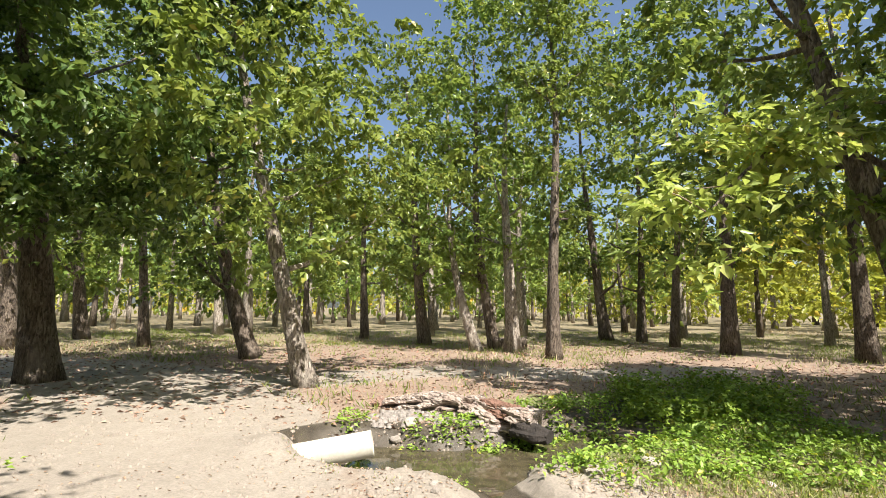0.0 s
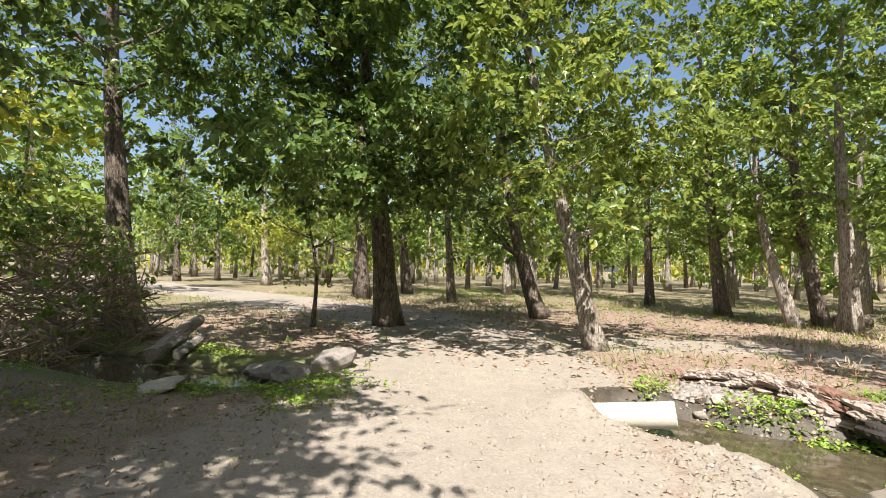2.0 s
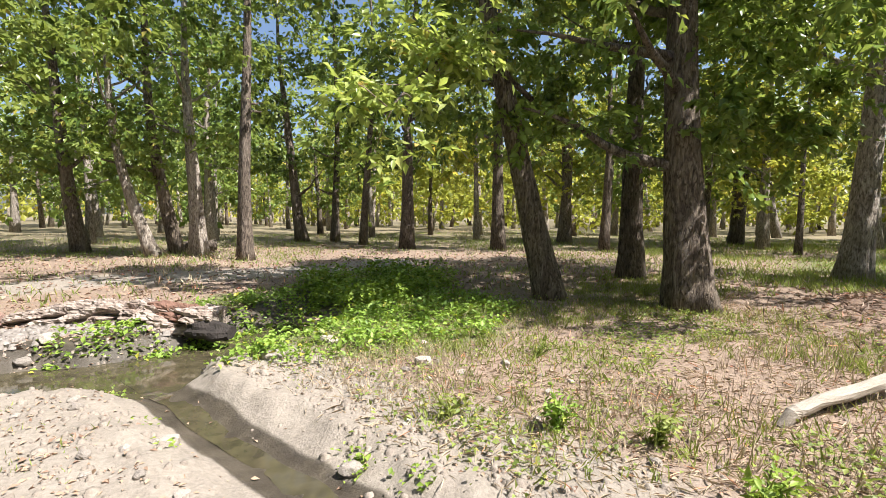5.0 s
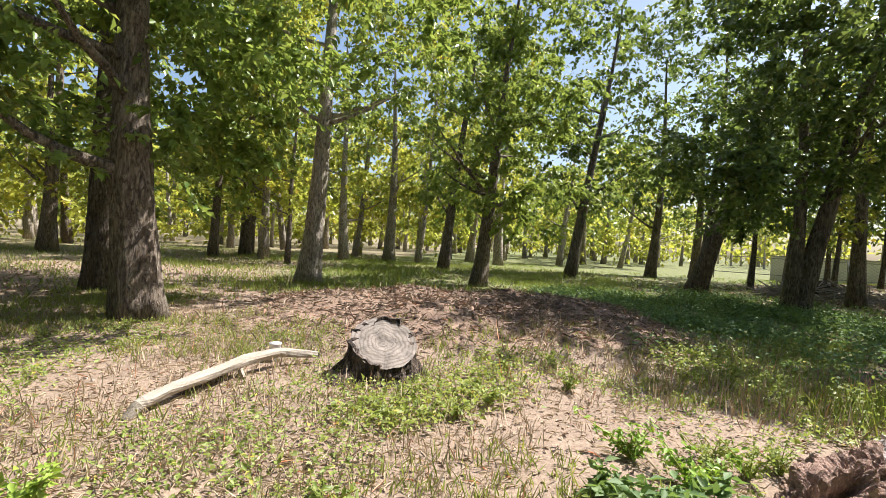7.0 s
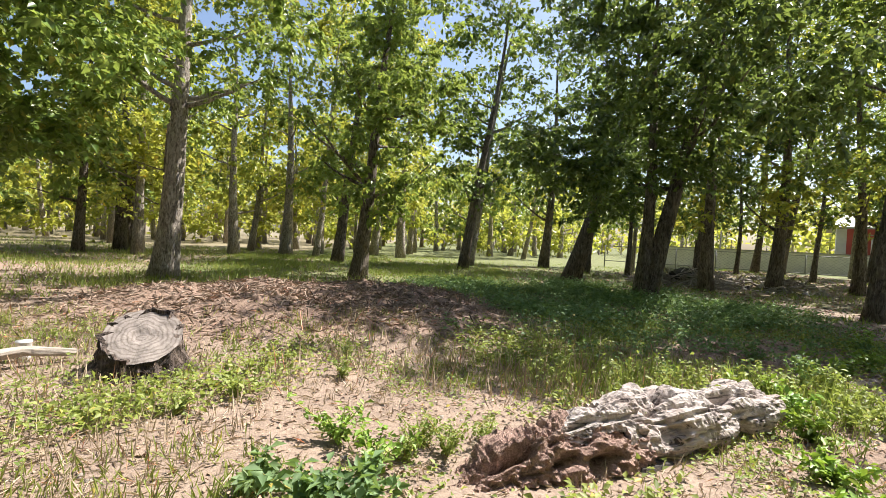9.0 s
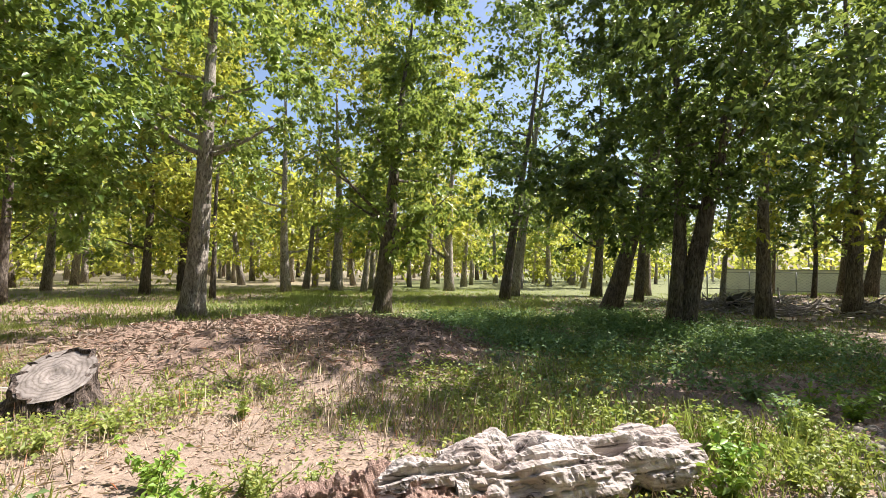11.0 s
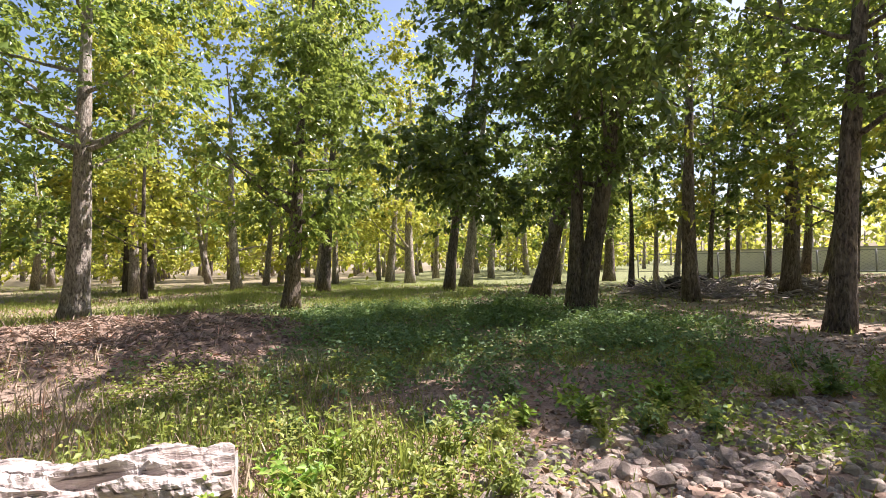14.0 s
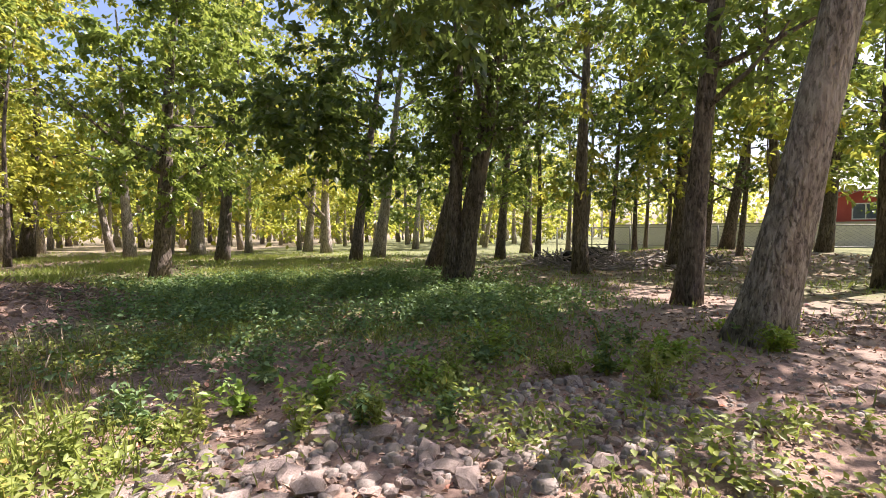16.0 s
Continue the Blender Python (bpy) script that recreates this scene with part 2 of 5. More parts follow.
    l.new(crumbs.outputs[0], part_of.inputs[0])
    l.new(part_of.outputs[0], h.inputs[1])
    bump(n, l, b, h.outputs[0], 0.6, 0.02)
    return m


EARTH = ground_material()
rng = np.random.default_rng(7)


# ---- helpers of this scene ----
def part(name, bm, material, parent, label=""):
    me = bpy.data.meshes.new(name)
    bm.to_mesh(me)
    bm.free()
    me.materials.append(material)
    return place(name, me, parent, label)


def place(name, me, parent=None, label=""):
    ob = new(name, me)
    if parent:
        ob.parent = parent
    if label:
        ob["label"] = label
    return ob


def raw(name, verts, faces, material, smooth=False):
    me = bpy.data.meshes.new(name)
    verts, faces = np.asarray(verts, np.float32), np.asarray(faces, np.int32)
    k = faces.shape[1]
    me.vertices.add(len(verts))
    me.vertices.foreach_set("co", verts.ravel())
    me.loops.add(faces.size)
    me.loops.foreach_set("vertex_index", faces.ravel())
    me.polygons.add(len(faces))
    me.polygons.foreach_set("loop_start", np.arange(0, faces.size, k, dtype=np.int32))
    if smooth:
        me.polygons.foreach_set("use_smooth", np.ones(len(faces), bool))
    me.materials.append(material)
    me.update(calc_edges=True)
    return me


def unit(v):
    return v / np.maximum(np.linalg.norm(v, axis=1, keepdims=True), 1e-6)


def blades(name, base, way, side_up, length, width, material, fold=0.25, wide_at=0.45):
    """Pointed leaves or blades: each a folded pair of triangles from its base along way."""
    n = len(base)
    way = unit(way)
    side = unit(np.cross(way, side_up))
    nor = np.cross(side, way)
    length, width = np.broadcast_to(length, n)[:, None], np.broadcast_to(width, n)[:, None]
    mid = base + way * length * wide_at + nor * width * fold
    v = np.stack([base, mid - side * width / 2, base + way * length - nor * length * 0.12, mid + side * width / 2], 1).reshape(-1, 3)
    i = np.arange(n)[:, None] * 4
    f = np.concatenate([i + (0, 1, 2), i + (0, 2, 3)], 1).reshape(-1, 3)
    return raw(name, v, f, material)


def tube(path, radii, sides=10, rough=0.0, seed=0, flare=0.0, cap=True):
    """Verts and quads of a tapered, slightly uneven tube along path."""
    path, radii = np.asarray(path, float), np.asarray(radii, float)
    r = np.random.default_rng(seed)
    tan = unit(np.gradient(path, axis=0))
    ref = np.array([1.0, 0.2, 0.1]) if abs(tan[0, 2]) > 0.6 else np.array([0.05, 0.1, 1.0])
    a = unit(np.cross(tan, ref))
    b = np.cross(tan, a)
    ang = np.arange(sides) / sides * 2 * np.pi
    ph = r.uniform(0, 6.28, 6)
    u = np.linspace(0, 1, len(path))[:, None]
    k = 1 + rough * (0.5 * np.sin(3 * ang + ph[0] + 3 * u) + 0.4 * np.sin(5 * ang + ph[1] - 5 * u) + 0.5 * np.sin(8 * ang + ph[2] + 9 * u) * np.sin(11 * u + ph[3]))
    k = k + rough * 0.5 * r.normal(0, 1, k.shape)
    if flare:
        k = k * (1 + flare * np.exp(-u * len(path) / 1.6) * (1 + 0.5 * np.sin(4 * ang + ph[4]) + 0.3 * np.sin(7 * ang + ph[5])))
    rad = radii[:, None] * k
    v = path[:, None] + a[:, None] * (rad * np.cos(ang))[..., None] + b[:, None] * (rad * np.sin(ang))[..., None]
    v = v.reshape(-1, 3)
    i, j = np.meshgrid(np.arange(len(path) - 1), np.arange(sides), indexing="ij")
    j2 = (j + 1) % sides
    f = np.stack([i * sides + j, i * sides + j2, (i + 1) * sides + j2, (i + 1) * sides + j], -1).reshape(-1, 4)
    if cap:
        v = np.concatenate([v, path[:1], path[-1:]])
        c0, c1, s = len(v) - 2, len(v) - 1, np.arange(sides)
        s2, e = (s + 1) % sides, (len(path) - 1) * sides
        f = np.concatenate([f, np.stack([s2, s, np.full(sides, c0), np.full(sides, c0)], 1), np.stack([e + s, e + s2, np.full(sides, c1), np.full(sides, c1)], 1)])
    return v, f


def quads(name, v, f, material, smooth=True):
    me = bpy.data.meshes.new(name)
    me.from_pydata([tuple(p) for p in v], [], [tuple(dict.fromkeys(q)) for q in f.tolist()])
    me.materials.append(material)
    me.polygons.foreach_set("use_smooth", np.full(len(me.polygons), smooth))
    return me


def thing(name, x, y, z, label, category, group=""):
    ob = new(name)
    ob.location = (x, y, z)
    ob.empty_display_size = 0.1
    return tagged(ob, label, category, group)


# ---- ground ----
POND = [(0.5, 4.4), (1.6, 4.25), (2.6, 4.4), (3.6, 5.1), (4.8, 5.9), (6.2, 7.2)]
CHANNEL = [(2.05, 4.2), (2.4, 3.0), (2.68, 2.0), (2.95, 1.1), (3.2, 0.2), (3.4, -0.5)]
STREAM = [(-5.2, 2.5), (-5.9, 2.05), (-6.8, 1.75), (-8.5, 1.65), (-11.0, 1.0), (-15.0, -1.0)]
ROAD = [(1.5, -9.0), (0.2, -3.0), (-1.2, 1.5), (-2.4, 5.0), (-4.6, 8.5), (-9.0, 11.3), (-18.0, 13.0), (-34.0, 15.5), (-60.0, 20.0)]
SIDE = [(-2.5, 9.0), (1.0, 11.6), (6.0, 11.4), (9.0, 12.5)]
COBBLE = [(7.4, -9.4), (8.3, -10.4), (9.0, -11.7), (9.5, -13.2), (10.4, -15.4), (11.0, -18.0)]


def near_line(x, y, line):
    """Distance from a line of points, and how far along it, from 0 to 1."""
    best, along = np.full(np.shape(x), 1e9), np.zeros(np.shape(x))
    for k in range(len(line) - 1):
        (ax, ay), (bx, by) = line[k], line[k + 1]
        dx, dy = bx - ax, by - ay
        s = np.clip(((x - ax) * dx + (y - ay) * dy) / (dx * dx + dy * dy), 0, 1)
        d = np.hypot(x - ax - s * dx, y - ay - s * dy)
        along = np.where(d < best, (k + s) / (len(line) - 1), along)
        best = np.minimum(best, d)
    return best, along


def soft(v, lo, hi):
    s = np.clip((v - lo) / (hi - lo), 0, 1)
    return s * s * (3 - 2 * s)


def lumps(x, y, f, seed):
    r = np.random.default_rng(seed)
    out = 0
    for _ in range(7):
        a, p, k = r.uniform(0, 6.28), r.uniform(0, 6.28), f * r.uniform(0.6, 1.7)
        out = out + np.sin((x * np.cos(a) + y * np.sin(a)) * k + p + 0.8 * np.sin((y * np.cos(a) - x * np.sin(a)) * k * 0.7 + p))
    return out / 7


def mound_at(x, y):
    dx, dy = x - 12.3, y + 2.5
    a = 0.15
    u, v = dx * math.cos(a) + dy * math.sin(a), dy * math.cos(a) - dx * math.sin(a)
    return 1 - soft(np.hypot(u / 3.9, v / 5.1) + 0.12 * lumps(x, y, 1.1, 5), 0.45, 1.05)


def height(x, y):
    x, y = np.asarray(x, float), np.asarray(y, float)
    z = 0.05 * lumps(x, y, 0.5, 1) + 0.018 * lumps(x, y, 2.2, 2) + 0.014 * lumps(x, y, 6.0, 3) + 0.006 * lumps(x, y, 15.0, 4)
    d, _ = near_line(x, y, ROAD)
    flat = 1 - soft(d, 1.2, 2.6)
    z = z * (1 - 0.6 * flat) + 0.03 * flat
    d, s = near_line(x, y, POND)
    d = d + 0.12 * lumps(x, y, 4.0, 13)
    z = z - 0.38 * (1 - soft(d, 0.5, 1.05)) * (1 - 0.6 * soft(s, 0.6, 1))
    d, s = near_line(x, y, CHANNEL)
    d = d + 0.07 * lumps(x, y, 7.0, 14) + 0.035 * lumps(x, y, 17.0, 15)
    left = x < np.interp(y, [q[1] for q in CHANNEL[::-1]], [q[0] for q in CHANNEL[::-1]])
    wide = np.where(left, 0.7, 0.55) + 0.25 * lumps(x, y, 3.1, 16)
    z = z - (0.25 - 0.13 * s) * (1 - soft(d, 0.1, wide)) * (1 - soft(s, 0.9, 1))
    z = z + (1 - soft(d, 0.6, 1.8)) * soft(d, 0.15, 0.4) * (0.035 * lumps(x, y, 8.0, 17) + 0.03 * lumps(x, y, 19.0, 18))
    d, s = near_line(x, y, STREAM)
    z = z - 0.5 * (1 - soft(d, 0.45, 1.1))
    m = mound_at(x, y)
    z = z + m * (0.34 + 0.2 * lumps(x, y, 1.9, 8) + 0.07 * lumps(x, y, 4.5, 9) + 0.03 * lumps(x, y, 10, 10))
    d, s = near_line(x, y, COBBLE)
    z = z + 0.03 * (1 - soft(d, 0.3, 1.2)) * lumps(x, y, 5, 11) + 0.05 * np.exp(-((d - 0.7) / 0.25) ** 2)
    z = z + 0.42 * (1 - soft(np.hypot((x - 29) / 8, (y + 24) / 6), 0.5, 1.2))
    z = z + 0.6 * (1 - soft(np.hypot((x - 44) / 18, (y + 36) / 14), 0.4, 1.1))
    z = z - 0.12 * (1 - soft(np.hypot((x - 8) / 4.5, (y + 9.5) / 6), 0.4, 1.1))
    z = z + 0.2 * np.exp(-(((x + 0.15) / 0.5) ** 2 + ((y - 4.05) / 0.5) ** 2))
    far = np.hypot(x - 4, y + 3)
    return z + 0.25 * soft(far, 60, 200) * lumps(x, y, 0.03, 12)


def axis(lo, hi, step, out_lo, out_hi, fine):
    """Grid lines: even steps in the middle, half steps within fine, and ever wider ones outside."""
    core = [q for k in np.arange(lo, hi, step) for q in ((k, k + step / 2) if fine[0] <= k <= fine[1] else (k,))]
    a, s = [], step
    p = lo
    while p > out_lo:
        s *= 1.13
        p -= s
        a.append(p)
    b, s, p = [], step, core[-1]
    while p < out_hi:
        s *= 1.13
        p += s
        b.append(p)
    return np.array(a[::-1] + core + b)


def build_ground():
    xs, ys = axis(-8.0, 17.0, 0.1, -900, 900, (1.2, 4.6)), axis(-16.0, 9.5, 0.1, -900, 900, (-0.6, 4.6))
    X, Y = np.meshgrid(xs, ys)
    Z = height(X, Y)
    v = np.stack([X, Y, Z], -1).reshape(-1, 3)
    w, h = len(xs), len(ys)
    i, j = np.meshgrid(np.arange(h - 1), np.arange(w - 1), indexing="ij")
    f = np.stack([i * w + j, i * w + j + 1, (i + 1) * w + j + 1, (i + 1) * w + j], -1).reshape(-1, 4)
    me = raw("ground", v, f, EARTH, True)
    x, y = v[:, 0], v[:, 1]
    d_road, s_road = near_line(x, y, ROAD)
    d_side, _ = near_line(x, y, SIDE)
    d_ch, s_ch = near_line(x, y, CHANNEL)
    d_po, s_po = near_line(x, y, POND)
    d_st, _ = near_line(x, y, STREAM)
    d_co, _ = near_line(x, y, COBBLE)
    dust = 1 - soft(d_road, 1.5, 3.3) * 0.999
    dust = np.maximum(dust, 0.8 * (1 - soft(d_side, 0.5, 2.2)))
    dust = np.maximum(dust, 0.85 * (1 - soft(d_ch, 0.9, 2.2)) * (y < 4.2))
    dust = np.maximum(dust, 0.12 * (1 - soft(d_co, 0.4, 1.5)))
    dust = np.maximum(dust, 0.36 * (1 - soft(np.hypot((x - 29) / 9, (y + 22) / 7), 0.5, 1.3)))
    dust = np.maximum(dust, 0.3 * (1 - soft(np.hypot((x - 46) / 18, (y + 36) / 14), 0.6, 1.2)))
    straw = mound_at(x, y) * 1.2
    straw = np.maximum(straw, 0.72 * (1 - soft(np.hypot((x - 9.2) / 4.2, (y + 11.5) / 6.0), 0.5, 1.1)))
    straw = np.maximum(straw, 0.55 * (1 - soft(np.hypot((x - 27) / 11, (y + 20) / 9), 0.5, 1.2)))
    turf = (0.4 + 0.24 * (y < 6)) * soft(np.hypot(x - 4, y + 2), 13, 26) + 0.12
    turf = np.maximum(turf, 0.95 * (1 - soft(np.hypot((x - 15.8) / 6.6, (y + 8.8) / 5.6), 0.6, 1.2)))
    turf = np.maximum(turf, 0.9 * (1 - soft(np.hypot((x - 5) / 3.2, (y - 5.5) / 3.4), 0.6, 1.2)))
    turf = np.maximum(turf, 0.72 * (1 - soft(np.hypot((x - 22) / 7, (y + 1) / 9), 0.6, 1.2)))
    turf = np.maximum(turf, 0.8 * (1 - soft(d_st, 1.0, 2.2)))
    mud = 1 - soft(d_po, 0.45 + 0.5 * (y > 4.4 + 0.3 * np.maximum(x - 2.6, 0)), 0.95 + 0.35 * (y > 4.4))
    mud = np.maximum(mud, (1 - soft(d_ch, 0.16, 0.34)) * (1 - soft(s_ch, 0.9, 1)))
    mud = np.maximum(mud, 1 - soft(d_st, 0.5, 1.3))
    for name, a in (("dust", dust), ("straw", straw), ("turf", turf), ("mud", mud)):
        at = me.attributes.new(name, "FLOAT", "POINT")
        at.data.foreach_set("value", np.clip(a, 0, 1).astype(np.float32))
    return tagged(new("ground", me), "dusty earth with leaf litter, straw and thin grass", "ground", kind="structure")


build_ground()


def water(name, line, half, z, label):
    n = 40
    pts = np.array(line, float)
    s = np.linspace(0, len(line) - 1, n)
    c = np.stack([np.interp(s, range(len(line)), pts[:, k]) for k in (0, 1)], 1)
    t = unit(np.gradient(c, axis=0))
    nrm = np.stack([-t[:, 1], t[:, 0]], 1)
    rows = np.linspace(-half, half, 7)
    if z is None:
        c = c + nrm * (0.05 * lumps(c[:, 0], c[:, 1], 4.0, 19))[:, None]
        nrm = nrm * (0.65 + 0.6 * lumps(c[:, 0], c[:, 1], 7.0, 20))[:, None]
        z = np.maximum(-0.268, 0.006 + np.min([height(c[:, 0] + nrm[:, 0] * r, c[:, 1] + nrm[:, 1] * r) for r in rows], 0))
    else:
        z = np.full(n, z)
    v = np.concatenate([np.stack([c[:, 0] + nrm[:, 0] * r, c[:, 1] + nrm[:, 1] * r, z], 1) for r in rows])
    f = np.array([(k * n + i, k * n + i + 1, (k + 1) * n + i + 1, (k + 1) * n + i) for k in range(6) for i in range(n - 1)])
    return tagged(new(name, raw(name, v, f, WATER)), label, "water", kind="structure")


water("water", POND, 1.05, -0.27, "shallow muddy pool below the culvert pipe")
water("water", STREAM, 0.9, -0.17, "shallow shaded stream reflecting the sky")
water("water", CHANNEL, 0.14, None, "thin trickle in a narrow muddy ditch")


# ---- trees ----
def crown_cloud(n, clumps, spread, size, seed, droop=0.5, per=5):
    """Leaf places and directions: leaves set two-sided along the twigs of each clump, with gaps between the sprays."""
    r = np.random.default_rng(seed)
    m = len(clumps) * per
    start = np.repeat(clumps, per, 0) + r.normal(0, 1, (m, 3)) * (spread, spread, spread * 0.6)
    twig = unit(r.normal(0, 1, (m, 3)) * (1, 1, 0.45) + (0, 0, -0.12)) * spread * r.uniform(1.2, 3.4, (m, 1))
    k = r.choice(m, n, p=(w := r.gamma(1.6, 1.0, m)) / w.sum())
    u = r.uniform(0.05, 1.0, (n, 1))
    base = start[k] + twig[k] * u - np.array((0, 0, 0.28)) * spread * u ** 2 + r.normal(0, 0.11 * spread, (n, 3))
    out = unit(twig[k])
    side = unit(np.cross(out, (0.0, 0.0, 1.0) + r.normal(0, 0.25, (n, 3)))) * r.choice((-1.0, 1.0), (n, 1))
    way = out * 0.7 + side * r.uniform(0.5, 1.2, (n, 1)) + r.normal(0, 0.4, (n, 3)) - (0, 0, droop)
    up = r.normal(0, 0.55, (n, 3)) + (0, 0, 1)
    return base, way, up, size * r.uniform(0.6, 1.3, n)


def clump_places(n, low, high, rad, seed, shape=0.75):
    """Clump centres through a crown that is widest below its middle, with an uneven outline."""
    r = np.random.default_rng(seed)
    u = r.uniform(0, 1, n) ** 0.9
    a = r.uniform(0, 6.28, n)
    lobe = 1 + 0.28 * np.sin(2 * a + seed) + 0.2 * np.sin(3 * a + 5 * u + seed * 2)
    prof = np.sin(np.pi * (0.12 + 0.86 * u) ** shape) ** 0.6
    d = rad * prof * lobe * np.sqrt(r.uniform(0.05, 1, n))
    bough = np.stack([d * np.cos(a), d * np.sin(a), low + (high - low) * u], 1)
    k = np.repeat(np.arange(n), 5)
    return bough[k] + r.normal(0, 1, (len(k), 3)) * (0.5, 0.5, 0.26)


def crown_mesh(name, leaves, clumps, low, high, rad, spread, size, material, seed):
    c = clump_places(clumps, low, high, rad, seed)
    base, way, up, ln = crown_cloud(leaves, c, spread, size, seed + 1)
    return blades(name, base, way, up, ln, ln * 0.6, material)


MID_CROWNS = [crown_mesh("crown", 4700, 26, 2.6 + 0.3 * (k % 3), 14.6 + 0.8 * (k % 4), 2.1 + 0.14 * k, 0.28, 0.23, (LEAF, LEAF_DEEP, LEAF, LEAF_GOLD, LEAF_GOLD, LEAF)[k], 50 + k) for k in range(6)]
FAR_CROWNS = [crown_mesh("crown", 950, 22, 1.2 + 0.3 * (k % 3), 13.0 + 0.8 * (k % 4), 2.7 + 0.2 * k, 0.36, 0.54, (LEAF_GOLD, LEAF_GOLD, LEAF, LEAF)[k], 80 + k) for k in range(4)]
TREES = []


def stem_path(h, lean, bend, wob, n, seed):
    r = np.random.default_rng(seed)
    u = np.linspace(0, 1, n)
    z = u * h
    p, q = r.uniform(0, 6.28, 2), r.uniform(0.5, 1, 2)
    s = z * (1 - bend * u)
    x = lean[0] * s + wob * q[0] * np.sin(5 * u + p[0]) * u
    y = lean[1] * s + wob * q[1] * np.sin(4 * u + p[1]) * u
    return np.stack([x, y, z], 1)


def tree(x, y, r, lean=(0, 0), h=14.5, kind="mid", seed=None, bend=0.35, pale=False, crown=None, low=2.8, rad=2.6, leaf=None, leaves=11000, label="", boughs=34, shift=(0, 0)):
    """A tree with a furrowed trunk, limbs and a leafy crown. kind: near, mid or far."""
    seed = seed if seed is not None else int(abs(x * 131 + y * 717)) % 9973
    rr = np.random.default_rng(seed)
    z = float(height(x, y)) - 0.06
    TREES.append((x, y))
    bk = BARK_PALE if pale else BARK
    if not label:
        label = ("tall tree with pale weathered bark and green leaves" if pale else "tall tree with dark furrowed bark and green leaves") if kind != "far" else "distant woodland tree with green crown"
    ob = thing("tree", x, y, z, label, "tree", "trees of the wood")
    sides, n = {"near": (26, 30), "mid": (14, 18), "far": (7, 9)}[kind]
    path = stem_path(h * 0.93, lean, bend, {"near": 0.26, "mid": 0.36, "far": 0.35}[kind], n, seed)
    u = np.linspace(0, 1, n)
    radii = r * (1 - 0.9 * u ** 0.85) + 0.012
    v, f = tube(path, radii, sides, {"near": 0.055, "mid": 0.045, "far": 0.0}[kind], seed, 0.24 if kind != "far" else 0.2)
    place("trunk", quads("trunk", v, f, bk), ob)
    tips = []
    for k in range({"near": 9, "mid": 5, "far": 2}[kind]):
        t = rr.uniform(low / h * 0.85, 0.8)
        o = np.array([np.interp(t, u, path[:, c]) for c in range(3)])
        a, ln = rr.uniform(0, 6.28), rad * rr.uniform(0.6, 1.05)
        s = np.linspace(0, 1, 7)[:, None]
        rise = rr.uniform(0.1, 0.9) * ln
        lp = o + s * np.array([math.cos(a), math.sin(a), 0]) * ln + np.stack([0 * s, 0 * s, rise * s ** 1.4], -1)[:, 0] + rr.normal(0, 0.05, (7, 3)) * s
        lr = max(0.02, np.interp(t, u, radii) * 0.42) * (1 - 0.85 * s[:, 0])
        v, f = tube(lp, lr, 7 if kind != "far" else 4, 0.03, seed + k)
        place("limb", quads("limb", v, f, bk), ob)
        tips += [lp[3], lp[5], lp[6]]
    top = path[int(n * 0.55)]
    if kind == "near":
        c = clump_places(boughs, low, h, rad, seed)
        c[:, 0] += np.interp(c[:, 2], path[:, 2], path[:, 0]) + shift[0]
        c[:, 1] += np.interp(c[:, 2], path[:, 2], path[:, 1]) + shift[1]
        c = np.concatenate([c, np.array(tips)])
        base, way, up, ln = crown_cloud(int(leaves * 1.15), c, 0.3, 0.17, seed + 3)
        place("crown", blades("crown", base, way, up, ln, ln * 0.6, leaf or LEAF), ob)
    else:
        some = MID_CROWNS if kind == "mid" else FAR_CROWNS
        north = y > 8 and x < 16
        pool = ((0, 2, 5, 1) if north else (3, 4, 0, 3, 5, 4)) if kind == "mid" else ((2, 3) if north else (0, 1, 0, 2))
        me = some[pool[seed % len(pool)] if crown is None else crown % len(some)]
        c = place("crown", me, ob)
        c.location = (top[0], top[1], rr.uniform(-0.3, 0.5))
        c.rotation_euler = (0, 0, rr.uniform(0, 6.28))
        g = h / 13.0 * rr.uniform(0.9, 1.1)
        c.scale = (g * rr.uniform(0.9, 1.15), g, g)
    return ob


# the trees beside the track and the ditch
tree(-7.6, 8.8, 0.37, (-0.09, -0.07), 13.5, "near", 11, 0.2, low=3.3, rad=4.5, boughs=120, shift=(2.2, -2.0), leaf=LEAF_DEEP, leaves=60000, label="broad old tree with dark furrowed bark and dense foliage")
tree(-1.45, 8.7, 0.21, (-0.26, -0.07), 12.0, "near", 12, 0.25, True, low=3.2, rad=3.1, boughs=40, shift=(1.2, -0.2), leaves=16000, label="leaning slender tree with flaking pale and reddish bark")
tree(-5.2, 14.6, 0.28, (-0.33, -0.13), 12.5, "near", 13, 0.45, low=2.8, rad=2.8, leaf=LEAF_DEEP, label="leaning tree with a dark trunk beside the track")
tree(5.15, 15.2, 0.23, (0.01, 0.0), 15.0, "near", 14, low=6.0, rad=2.0, leaves=9000, label="tall straight tree with a slim dark trunk")
tree(8.7, 4.6, 0.25, (-0.17, 0.16), 12.5, "near", 15, 0.05, low=3.4, rad=2.8, leaves=12000, label="arching tree with a bowed grey trunk and drooping branches")
tree(12.5, 5.8, 0.29, (0.0, 0.01), 13.0, "near", 16, low=3.2, rad=3.2, boughs=44, leaf=LEAF, leaves=20000)
tree(9.95, 2.65, 0.36, (-0.04, 0.05), 13.5, "near", 17, low=2.9, rad=3.3, boughs=70, shift=(1.3, -0.6), leaf=LEAF, leaves=25000, label="stout old tree with a thick furrowed trunk")
tree(17.0, 2.87, 0.33, (0.03, -0.05), 14.0, "near", 18, 0.25, True, low=5.2, rad=3.0, leaves=12000)
